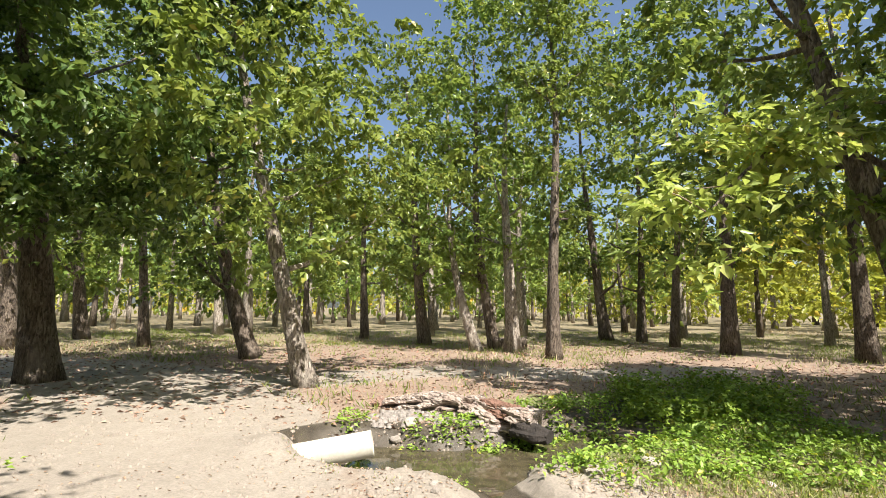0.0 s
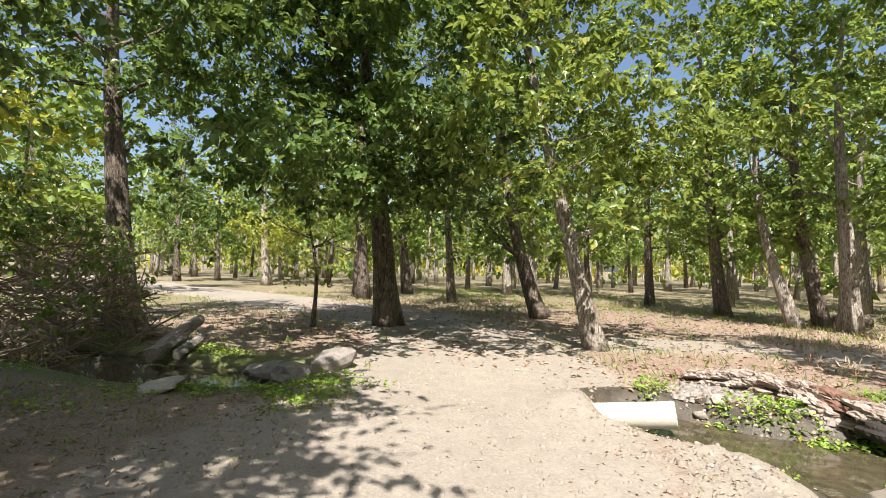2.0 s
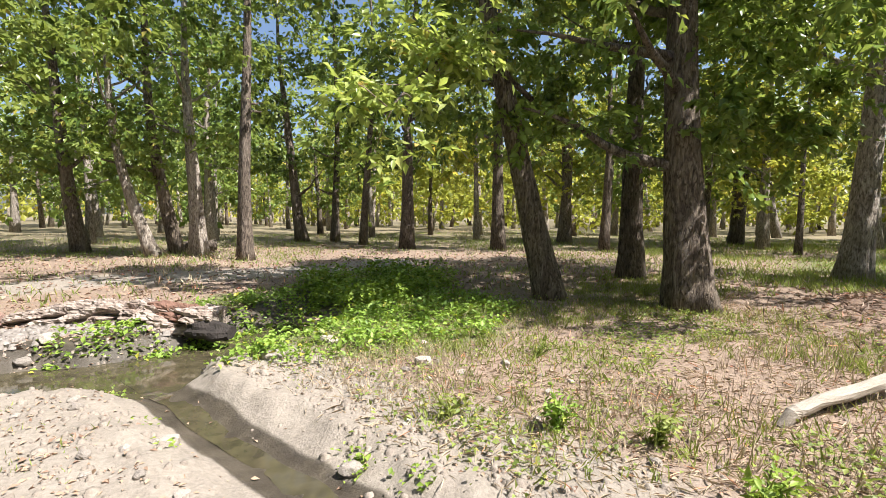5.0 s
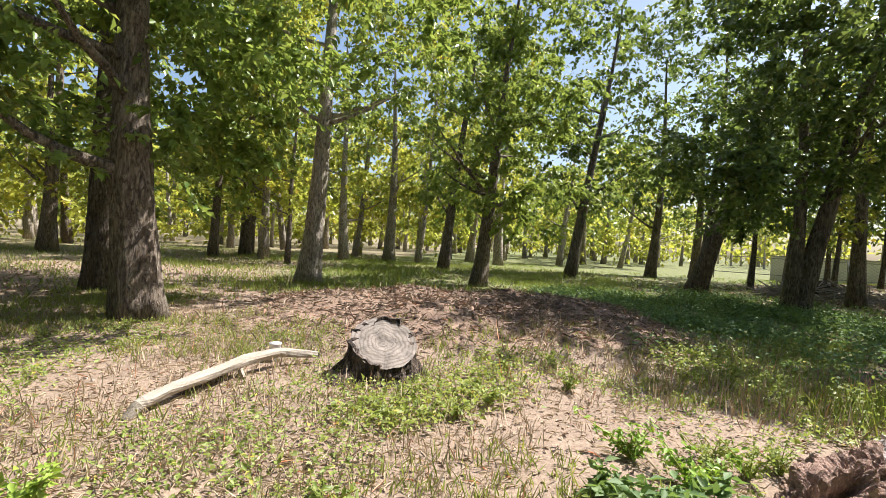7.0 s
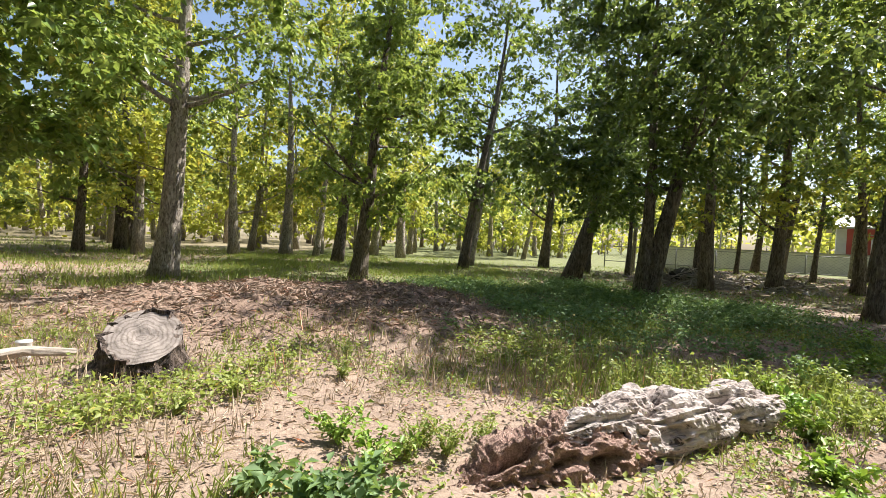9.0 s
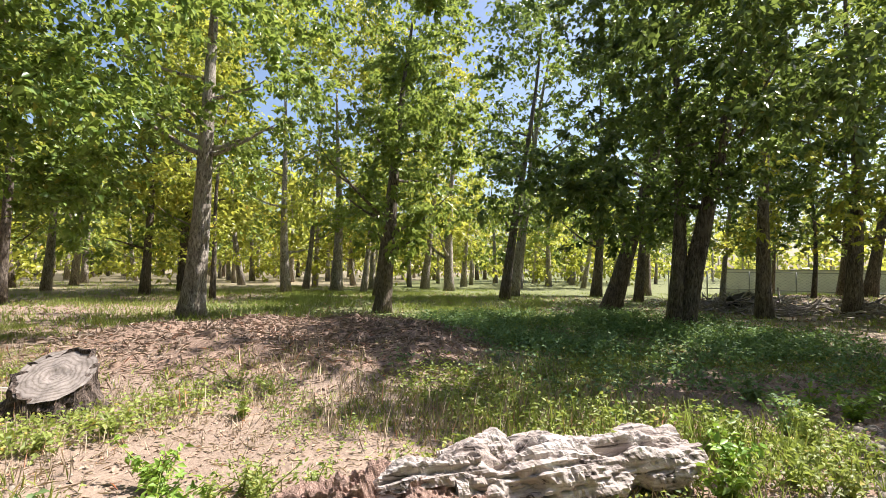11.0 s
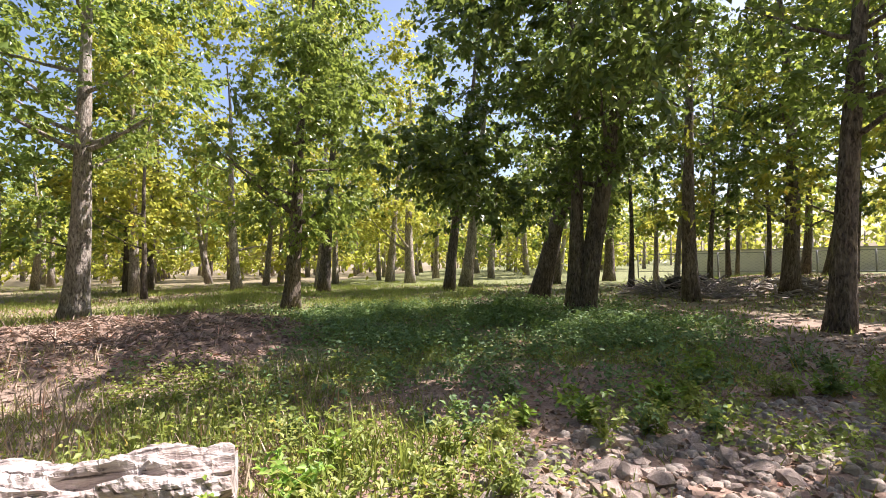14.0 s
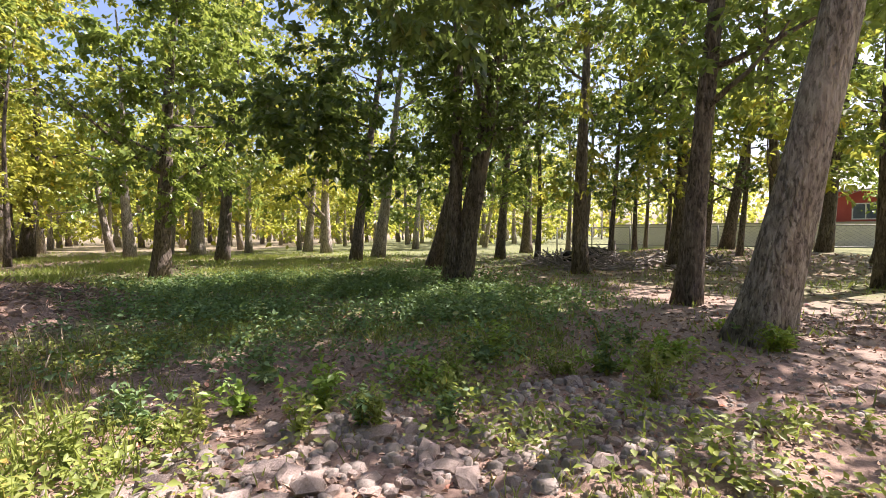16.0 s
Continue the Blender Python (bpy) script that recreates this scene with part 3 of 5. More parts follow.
tree(20.4, -2.05, 0.27, (0.01, -0.1), 11.5, "near", 19, 0.2, low=2.5, rad=2.9, leaf=LEAF, shift=(0.0, -0.5), leaves=17000, label="leaning tree with yellow-green foliage behind the straw mound")
tree(18.3, -11.4, 0.28, (-0.06, -0.17), 12.5, "near", 20, 0.1, low=2.7, rad=3.5, boughs=60, shift=(-1.6, 2.0), leaf=LEAF_DEEP, leaves=26000, label="forked tree with two dark stems growing from one base")
tree(18.25, -11.2, 0.21, (0.03, -0.03), 11.5, "mid", 21, 0.2, crown=1, label="second dark stem of the forked tree")
tree(15.2, -15.75, 0.21, (-0.04, -0.08), 13.5, "near", 22, low=3.6, rad=2.7, shift=(1.8, -0.8), leaf=LEAF, leaves=10000)
tree(11.85, -15.2, 0.275, (-0.085, -0.155), 13.0, "near", 23, 0.05, True, low=5.0, rad=2.2, shift=(4.2, -1.2), leaf=LEAF, leaves=9000, label="thick leaning tree with deeply furrowed grey bark beside the cobbles")
tree(-12.9, 3.9, 0.39, (-0.03, -0.06), 13.0, "near", 24, low=2.6, rad=3.2, leaf=LEAF_DEEP, label="dark-trunked tree standing behind the brushwood by the stream")
tree(-8.95, 7.1, 0.06, (-0.02, -0.02), 3.9, "mid", 25, crown=3, label="young sapling with a thin dark stem")
tree(23.5, -10.35, 0.36, (-0.09, -0.3), 11.0, "mid", 26, 0.35, crown=1, label="strongly leaning tree with a pale lit side")
tree(28.9, -6.1, 0.26, (-0.01, -0.13), 15.0, "mid", 27, 0.05, crown=1)
tree(32.3, -6.5, 0.33, (0.0, -0.15), 15.0, "mid", 28, 0.05, True, crown=5)

def drooping_branch():
    """The low bough of the arching tree that hangs out over the herbs, with large pale leaves."""
    ob = thing("hanging_bough", 8.3, 5.1, 4.0, "drooping bough with large pale sunlit leaves", "branch")
    r = np.random.default_rng(77)
    main = np.array([(0.25, -0.05, -0.3), (-0.8, 0.0, 0.35), (-1.7, -0.3, 0.2), (-2.6, -0.7, -0.5), (-3.3, -1.15, -1.15)])
    s = np.linspace(0, 4, 24)
    p = np.stack([np.interp(s, range(5), main[:, k]) for k in range(3)], 1)
    v, f = tube(p, np.linspace(0.055, 0.012, 24), 8, 0.03, 5)
    place("bough", quads("bough", v, f, BARK), ob)
    at = []
    for k in range(16):
        o = p[r.integers(7, 24)]
        d = r.normal(0, 1, 3) * (0.6, 0.5, 0.45) + (-0.25, -0.1, 0.12)
        q = np.array([o, o + d * 0.4 + (0, 0, 0.05), o + d * 0.75])
        v, f = tube(q, [0.012, 0.008, 0.004], 5)
        place("twig", quads("twig", v, f, TWIG), ob)
        at += [q[1], q[2], q[2]]
    base, way, up, ln = crown_cloud(1900, np.array(at), 0.24, 0.2, 78, 0.2)
    tagged(place("foliage", blades("foliage", base, way, up, ln, ln * 0.45, LEAF_PALE), ob), kind="stuff")


drooping_branch()

# the wood ahead at the start
tree(-15.9, 16.8, 0.30, (-0.04, -0.03))
tree(-17.9, 23.2, 0.34, (-0.11, -0.08))
tree(-11.6, 18.6, 0.21, (-0.04, -0.03))
tree(-31.0, 22.2, 0.34, (-0.05, -0.06), pale=True, crown=4)
tree(-41.0, 20.6, 0.28)
tree(-3.5, 25.8, 0.23, (-0.03, 0.0), 14.5)
tree(0.2, 21.6, 0.28, (-0.12, 0.0))
tree(2.6, 18.0, 0.21, (-0.31, 0.01), 11.0, bend=0.55, pale=True)
tree(3.4, 19.2, 0.25, (-0.17, 0.01), 14.5, bend=0.5)
tree(4.0, 17.6, 0.28, (-0.04, 0.0), 11.5, pale=True)
tree(5.6, 28.4, 0.29, (0.01, 0.0), pale=True)
tree(9.9, 25.5, 0.31, (-0.15, 0.04), bend=0.6)
tree(11.7, 25.2, 0.23, (0.02, 0.0))
tree(11.9, 21.5, 0.2, (0.06, -0.02), crown=1)
tree(12.4, 17.6, 0.3, (0.03, -0.01), crown=1)
tree(-13.2, 28.4, 0.29, (-0.05, -0.02), pale=True)
tree(-17.5, 18.4, 0.45, (-0.04, -0.04), crown=1)
tree(15.5, 14.9, 0.29, (-0.02, 0.02), 14.0, crown=1)
tree(19.4, 12.5, 0.2, crown=5)
tree(22.8, 18.0, 0.23, (-0.04, 0.04))
tree(19.9, 22.8, 0.18, pale=True)
tree(-8.2, 30.0, 0.2)

# the wood beyond the mound
tree(26.7, 9.6, 0.23, pale=True, crown=4)
tree(29.9, 12.5, 0.3, crown=4)
tree(24.7, 7.3, 0.12, (0.02, -0.03), 11.0, crown=3, label="slim dark sapling among older trees")
tree(29.0, 0.5, 0.3, (0.02, -0.11), crown=0)
tree(34.6, 5.0, 0.36, pale=True, crown=3)
tree(26.6, 12.4, 0.23, (0.015, -0.02), crown=0)
tree(31.5, 7.0, 0.28, (-0.02, 0.05), pale=True, crown=3)
tree(36.5, 8.0, 0.2, (0.04, -0.11), pale=True)
tree(37.4, -2.1, 0.33, pale=True, crown=4)
tree(22.4, 17.9, 0.33, (0.02, -0.02))
tree(39.0, 3.9, 0.22, (0.01, -0.04), pale=True)
tree(28.9, 11.9, 0.28)
tree(33.4, 2.8, 0.18, (0.05, -0.1), pale=True, crown=3)
tree(40.4, 0.2, 0.29, (0.03, -0.1), pale=True, crown=4)
tree(32.3, 13.8, 0.36, (0.06, -0.06))
tree(37.5, -15.0, 0.33, (0.0, -0.02), 12.0, crown=2)
tree(23.5, -18.8, 0.26, (-0.01, -0.03), 14.0, crown=1)
tree(31.4, -24.3, 0.27, (-0.06, -0.14), 14.0, bend=0.1)
tree(27.4, -26.3, 0.28, (-0.06, -0.1), 14.0, bend=0.1)
tree(22.9, -25.0, 0.18, (-0.08, -0.11), 12.0)
tree(33.0, -24.0, 0.2, (-0.03, -0.06), 13.0)
tree(34.5, -11.5, 0.28, (0.02, -0.05), crown=1)
tree(30.5, -13.0, 0.22, (-0.02, -0.06), crown=1)

# slim young stems in front of the yard
for bx, by, br in ((27.5, -17.6, 0.11), (29.2, -20.6, 0.1), (30.8, -17.2, 0.13), (32.6, -20.2, 0.12), (34.2, -17.0, 0.14), (35.2, -21.6, 0.11), (28.6, -14.6, 0.12), (25.6, -22.0, 0.1), (30.2, -27.6, 0.13), (27.0, -29.4, 0.12)):
    tree(bx, by, br, (0.02, -0.05), 10.5, pale=br > 0.125, crown=2 if br > 0.115 else 1, label="slim young tree with a thin trunk before the yard")

# trees behind the walk, mostly out of view, added to shade the track
for bx, by, br in ((17.8, -21.4, 0.28), (-2.6, -7.2, 0.3), (-0.9, -9.2, 0.28), (-5.4, -4.6, 0.28), (-9.5, -3.5, 0.3), (-2.0, -13.0, 0.3), (15.5, -21.5, 0.3), (22.5, -21.5, 0.2), (-6.5, -8.0, 0.3), (3.0, -23.0, 0.3), (-8.0, -10.0, 0.3), (22.0, -15.2, 0.25)):
    tree(bx, by, br, (0.02, 0.0), 12.5)

# Two unseen trees, placed only for the shade they cast.
tree(-1.4, -5.6, 0.24, (0.0, 0.02), 12.5, "near", 61, shift=(0.7, 0.3), low=4.4, rad=3.1, boughs=56, leaf=LEAF_DEEP, leaves=22000, label="unseen leafy tree added to shade the edge of the track")
tree(-6.4, -3.2, 0.22, (0.0, 0.02), 10.5, "near", 62, low=3.0, rad=2.3, boughs=30, leaf=LEAF_DEEP, leaves=9000, label="unseen leafy tree added to shade the stream bank")

# the open wood farther out
fr = np.random.default_rng(3)
for gx in np.arange(-75, 84, 5.7):
    for gy in np.arange(-60, 92, 5.7):
        px, py = gx + fr.uniform(-2.2, 2.2), gy + fr.uniform(-2.2, 2.2)
        far = math.hypot(px - 4, py + 2)
        if far < 27 or far > 84 or min(math.hypot(px - a, py - b) for a, b in TREES) < 3.6:
            continue
        if px < -10 and 9 < py < 19 + 0.1 * abs(px) and far < 60:
            continue
        if px > 30 and py < -18 and py < -0.42 * px:
            if far > 45 or fr.uniform() < 0.35:
                continue
        if 34 < px < 47 and -52 < py < -28 or abs((px - 41) * -0.84 - (py + 17.5) * -0.54) < 1.5 and py < -14:
            continue
        if (py < -20 or px < -25 and py < 0) and fr.uniform() < 0.5:
            continue
        # Pale bark on most far trunks also paints in the sunlight on them.
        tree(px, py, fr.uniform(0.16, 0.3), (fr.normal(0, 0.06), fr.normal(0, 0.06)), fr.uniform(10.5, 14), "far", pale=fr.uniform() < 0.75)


def distant_woods():
    """Woods past the last trees that can be told apart: many clumps of leaves over thin stems."""
    r = np.random.default_rng(9)
    n = 900
    a, d = r.uniform(0, 6.28, n), r.uniform(86, 150, n)
    cx, cy = 4 + d * np.cos(a), d * np.sin(a) - 2
    keep = d < 151
    cx, cy = cx[keep], cy[keep]
    n = len(cx)
    k = np.repeat(np.arange(n), 60)
    u = r.uniform(0, 1, len(k))
    w = 2.6 * np.sin(np.pi * (0.1 + 0.85 * u)) ** 0.5
    ang = r.uniform(0, 6.28, len(k))
    q = np.sqrt(r.uniform(0, 1, len(k)))
    base = np.stack([cx[k] + w * q * np.cos(ang), cy[k] + w * q * np.sin(ang), 0.7 + 11.0 * u], 1)
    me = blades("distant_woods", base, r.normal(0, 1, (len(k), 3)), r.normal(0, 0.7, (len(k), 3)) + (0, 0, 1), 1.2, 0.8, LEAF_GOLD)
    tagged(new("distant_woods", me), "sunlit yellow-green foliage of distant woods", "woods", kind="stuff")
    vs, fs, o = [], [], 0
    for x, y in zip(cx, cy):
        v, f = tube([(x, y, -0.3), (x + r.normal(0, 0.3), y, 5)], [0.22, 0.12], 4, cap=False)
        vs.append(v)
        fs.append(f + o)
        o += len(v)
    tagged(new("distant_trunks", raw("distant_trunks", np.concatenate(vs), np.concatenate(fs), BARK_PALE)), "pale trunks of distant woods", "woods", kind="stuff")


distant_woods()


# ---- logs, stump, pipe ----
def log_mesh(name, pts, radii, sides, rough, material, seed, chunk=0.0, rings=34, crumb=0.0, split=0.0, under=0.0):
    path = np.array(pts, float)
    s = np.linspace(0, len(path) - 1, rings)
    p = np.stack([np.interp(s, range(len(path)), path[:, k]) for k in range(3)], 1)
    rad = np.interp(s, range(len(path)), radii)
    v, f = tube(p, rad, sides, rough, seed)
    g = min(1.0, rad.max() / 0.2)
    run = np.concatenate([[0], np.cumsum(np.linalg.norm(np.diff(p, axis=0), axis=1))])
    for i in range(rings * sides):
        k, j = divmod(i, sides)
        a = j / sides * 2 * math.pi
        w = Vector((math.cos(a) * 0.32, math.sin(a) * 0.32, run[k]))
        grain = Vector((w.x * 11, w.y * 11, w.z * 2.2 + seed))
        lump = Vector((w.x * 3, w.y * 3, w.z * 2.4 + seed * 2))
        out = noise.noise(lump) * 0.08 * g + noise.noise(grain) * 0.032 * g - chunk * max(0.0, noise.noise(Vector((w.x * 6, w.y * 6, w.z * 3.2 - seed))) - 0.08) * (1.6 if crumb < 0.04 else 2.4)
        if crumb:
            out += crumb * (noise.noise(w * 16) + 0.7 * noise.noise(w * 33)) - crumb * 1.3 * max(0.0, noise.noise(w * 9 + Vector((3, seed, 0))))
        if split:
            c1 = abs(noise.noise(Vector((w.x * 9, w.y * 9, w.z * 1.5 + 2 * seed))))
            c2 = abs(noise.noise(Vector((w.x * 4, w.y * 4, w.z * 6.5 - seed))))
            deep = max(0.0, noise.noise(Vector((w.x * 5, w.y * 5, w.z * 2 + 7 * seed))) + 0.25)
            out -= split * max(0.0, 1 - c1 * 7) * (0.4 + 2 * deep) + 0.7 * split * max(0.0, 1 - c2 * 9) * deep
        d = v[i] - p[k]
        v[i] = v[i] + d / max(np.linalg.norm(d), 1e-3) * out
        if under and v[i][2] < under:
            pull = 0.45 * (1 - max(0.0, v[i][2]) / under)
            v[i][:2] += (p[k][:2] - v[i][:2]) * pull
    return quads(name, v, f, material, False)


def fallen_log():
    """The rotten log by the walk: a bleached shell with a crumbling red end and a black lump for the shade of its
    hollow.
    """
    ob = thing("fallen_log", 6.92, -6.62, -0.26, "sun-bleached fallen log with a crumbling red-brown rotten end", "log")
    me = log_mesh("bleached_shell", [(-0.12, 0.3, 0.27), (0.15, -0.25, 0.29), (0.5, -0.85, 0.27), (0.85, -1.5, 0.3)], [0.28, 0.33, 0.29, 0.28], 96, 0.012, LOG_WOOD, 4, 0.16, 130, 0.014, 0.035, 0.26)
    place("bleached_shell", me, ob, "silvery cracked outer wood")
    me = log_mesh("rotten_end", [(-0.8, 1.5, 0.06), (-0.6, 1.15, 0.17), (-0.38, 0.65, 0.22), (-0.1, 0.1, 0.22)], [0.15, 0.27, 0.32, 0.26], 96, 0.02, ROTTEN, 6, 0.34, 110, 0.045, 0.05, 0.2)
    place("rotten_end", me, ob, "crumbling red-brown rotten wood")
    # Solid black piece: shade of the hollow painted in, no real opening.
    me = log_mesh("hollow", [(-0.5, 0.55, 0.05), (-0.34, 0.1, 0.06), (-0.16, -0.2, 0.06)], [0.08, 0.17, 0.08], 24, 0.03, NEAR_BLACK, 8, 0.02)
    place("hollow", me, ob, "black lump painting the shade under the shell")
    me = log_mesh("pale_crust", [(-0.5, 0.95, 0.33), (-0.3, 0.55, 0.4), (-0.08, 0.1, 0.43)], [0.06, 0.18, 0.18], 60, 0.03, LOG_WOOD, 10, 0.2, 70, 0.02, 0.03)
    place("pale_crust", me, ob, "pale weathered crust on the rotten wood")
    me = log_mesh("branch_stub", [(0.1, -0.05, 0.42), (0.14, 0.0, 0.53), (0.04, 0.14, 0.56)], [0.14, 0.12, 0.06], 30, 0.03, LOG_WOOD, 9, 0.06, 30, 0.02)
    place("branch_stub", me, ob, "worn stub of a broken branch")


fallen_log()


def pond_log():
    ob = thing("fallen_log", 2.0, 6.0, float(height(2.0, 6.2)) - 0.06, "broad rotten log with reddish heartwood lying above the pool", "log")
    old = grain_wood("weathered_log_wood", (0.05, 0.036, 0.03), (0.27, 0.22, 0.19), (0.50, 0.43, 0.385), -60)
    me = log_mesh("bleached_shell", [(-1.35, 0.62, 0.1), (-0.6, 0.4, 0.2), (0.3, -0.15, 0.2), (1.1, -0.8, 0.14)], [0.18, 0.3, 0.32, 0.26], 60, 0.02, old, 14, 0.26, 80, 0.04)
    place("bleached_shell", me, ob, "pale flaking outer wood")
    me = log_mesh("red_heartwood", [(0.0, 0.05, 0.3), (0.5, -0.3, 0.31), (0.9, -0.62, 0.24)], [0.12, 0.21, 0.15], 40, 0.02, simple("red_heartwood", (0.09, 0.045, 0.03), (0.28, 0.155, 0.115), (3, 3, 9)), 15, 0.08, 50, 0.025)
    place("red_heartwood", me, ob, "reddish split heartwood")
    # Black lump in place of the shade inside the open end.
    me = log_mesh("hollow_end", [(0.75, -0.72, 0.02), (1.05, -0.98, 0.02), (1.2, -1.08, 0.02)], [0.15, 0.19, 0.13], 24, 0.03, NEAR_BLACK, 16, 0.03)
    place("hollow_end", me, ob, "black lump painting the shade in the hollow end")
    me = log_mesh("rotten_stub", [(-1.65, 0.75, 0.05), (-1.45, 0.68, 0.16)], [0.1, 0.15], 30, 0.03, ROTTEN, 17, 0.06, 30, 0.03)
    place("rotten_stub", me, ob, "red-brown crumbling stub")
    ob.scale = (1.0, 1.0, 0.72)


pond_log()


def tree_stump():
    x, y = 8.02, -1.98
    ob = thing("tree_stump", x, y, float(height(x, y)) - 0.02, "old sawn stump with dark ragged bark and cracked grey top", "stump")
    n, rings = 72, 14
    ang = np.arange(n) / n * 2 * np.pi
    r = np.random.default_rng(31)
    plate = np.array([noise.cell(Vector((a * 4.5, 3.0, 0.0))) for a in ang])
    rip = np.array([noise.noise(Vector((math.cos(a) * 7, math.sin(a) * 7, 1.0))) for a in ang])
    root = sum(h * np.exp(-((np.angle(np.exp(1j * (ang - c)))) / w) ** 2) for c, h, w in ((2.5, 0.34, 0.26), (3.9, 0.16, 0.2), (5.2, 0.2, 0.24), (0.5, 0.2, 0.3), (1.4, 0.2, 0.25)))
    v = []
    for k in range(rings):
        u = k / (rings - 1)
        jag = np.array([noise.noise(Vector((math.cos(a) * 5, math.sin(a) * 5, u * 4))) for a in ang])
        rad = (0.385 + 0.09 * (1 - u) ** 2 + root * (1 - u) ** 2.2) * (1 + 0.05 * np.sin(2 * ang + 1)) + 0.045 * (plate - 0.5) + 0.05 * jag + 0.03 * rip + r.normal(0, 0.006, n)
        px, py = rad * np.cos(ang) * 0.92, rad * np.sin(ang)
        v.append(np.stack([px, py, u * (0.40 + 0.5 * px + 0.2 * py) + (0.03 * plate if k == rings - 1 else 0)], 1))
    lip = v[-1] * (0.87, 0.87, 1)
    v = np.concatenate(v + [lip, lip - (0, 0, 0.05)])
    rings += 2
    i, j = np.meshgrid(np.arange(rings - 1), np.arange(n), indexing="ij")
    f = np.stack([i * n + j, i * n + (j + 1) % n, (i + 1) * n + (j + 1) % n, (i + 1) * n + j], -1).reshape(-1, 4)
    place("bark_side", quads("bark_side", v, f, bark("stump_bark", (0.014, 0.010, 0.008), (0.085, 0.058, 0.045), (0.27, 0.205, 0.17)), False), ob, "dark ragged bark")
    ro = 0.385 * (1 + 0.05 * np.sin(2 * ang + 1)) + 0.02 * rip
    top, fs = [], []
    for k in range(13):
        q = ro * (1 - k / 12.5)
        px, py = q * np.cos(ang) * 0.92, q * np.sin(ang)
        worn = np.array([noise.noise(Vector((a * 9, b * 9, 2.0))) for a, b in zip(px, py)])
        top.append(np.stack([px, py, 0.40 + 0.5 * px + 0.2 * py + 0.022 * worn - 0.03 * (k > 9)], 1))
    top = np.concatenate(top)
    for k in range(12):
        for q in range(n):
            fs.append((k * n + q, k * n + (q + 1) % n, (k + 1) * n + (q + 1) % n, (k + 1) * n + q))
    top = np.concatenate([top, [(0, 0, 0.36)]])
    fs += [(12 * n + q, 12 * n + (q + 1) % n, len(top) - 1, len(top) - 1) for q in range(n)]
    m, nn, l, b = mat("stump_rings")
    tc = nn.new("ShaderNodeTexCoord")
    wv = nn.new("ShaderNodeTexWave")
    wv.wave_type, wv.rings_direction = "RINGS", "Z"
    wv.inputs["Scale"].default_value, wv.inputs["Distortion"].default_value, wv.inputs["Detail"].default_value = 7, 9.0, 5
    l.new(tc.outputs["Object"], wv.inputs["Vector"])
    rp = ramp(nn, [(0.0, (0.17, 0.14, 0.122)), (0.3, (0.235, 0.2, 0.178)), (1.0, (0.275, 0.238, 0.215))])
    l.new(wv.outputs[0], rp.inputs[0])
    nz = noise_node(nn, l, tc.outputs["Object"], 6, 5)
    sep = nn.new("ShaderNodeSeparateXYZ")
    l.new(tc.outputs["Object"], sep.inputs[0])
    turn = nn.new("ShaderNodeMath")
    turn.operation = "ARCTAN2"
    l.new(sep.outputs[1], turn.inputs[0])
    l.new(sep.outputs[0], turn.inputs[1])
    ray = nn.new("ShaderNodeCombineXYZ")
    l.new(turn.outputs[0], ray.inputs[0])
    crack = noise_node(nn, l, ray.outputs[0], 4.5, 3, 0.6)
    cr_ = ramp(nn, [(0.36, (0.12, 0.1, 0.09)), (0.43, (1, 1, 1))])
    l.new(crack.outputs[0], cr_.inputs[0])
    c = mixer(nn, l, 0.7, rp.outputs[0], ramp_of(nn, l, nz.outputs[0]), "MULTIPLY")
    l.new(mixer(nn, l, 0.35, c, cr_.outputs[0], "MULTIPLY"), b.inputs["Base Color"])
    b.inputs["Roughness"].default_value = 0.9
    bump(nn, l, b, nz.outputs[0], 0.8, 0.03)
    place("sawn_top", quads("sawn_top", top, np.array(fs), m, True), ob, "grey sawn face with rings and cracks")


def ramp_of(nodes, links, out):
    r = ramp(nodes, [(0.3, (0.45, 0.43, 0.42)), (0.6, (1, 1, 1))])
    links.new(out, r.inputs[0])
    return r.outputs[0]


tree_stump()


def bare_branch():
    ob = thing("bare_branch", 6.9, -0.6, float(height(6.9, -0.6)), "pale barkless fallen branch with a bent end", "branch")
    me = log_mesh("stem", [(-0.72, 0.17, -0.02), (-0.62, 0.14, 0.09), (-0.3, 0.10, 0.13), (0.2, 0.02, 0.14), (0.65, -0.02, 0.16), (1.1, -0.2, 0.17), (1.4, -0.5, 0.1)], [0.035, 0.045, 0.05, 0.052, 0.055, 0.05, 0.035], 14, 0.04, PALE_WOOD, 21)
    place("stem", me, ob)
    me = log_mesh("prong", [(0.55, 0.0, 0.12), (0.5, -0.1, 0.02)], [0.03, 0.022], 8, 0.03, PALE_WOOD, 22)
    place("prong", me, ob)
    me = log_mesh("bark_slab", [(-0.1, 0.18, 0.03), (0.5, 0.12, 0.04)], [0.06, 0.05], 10, 0.06, BARK, 23)
    place("bark_slab", me, ob, "dark loose bark beneath")


bare_branch()


def white_jug():
    x, y = 8.2, -0.62
    ob = thing("plastic_tub", x, y, float(height(x, y)) + 0.06, "small white plastic tub standing beside the bare branch", "tub")
    prof = [(-0.06, 0.055), (0.0, 0.062), (0.14, 0.07), (0.145, 0.074), (0.16, 0.074), (0.16, 0.064), (0.03, 0.056)]
    v, f = tube([(0, 0, z + 1e-4 * k) for k, (z, _) in enumerate(prof)], [r for _, r in prof], 20)
    place("body", quads("body", v, f, WHITE), ob)


white_jug()


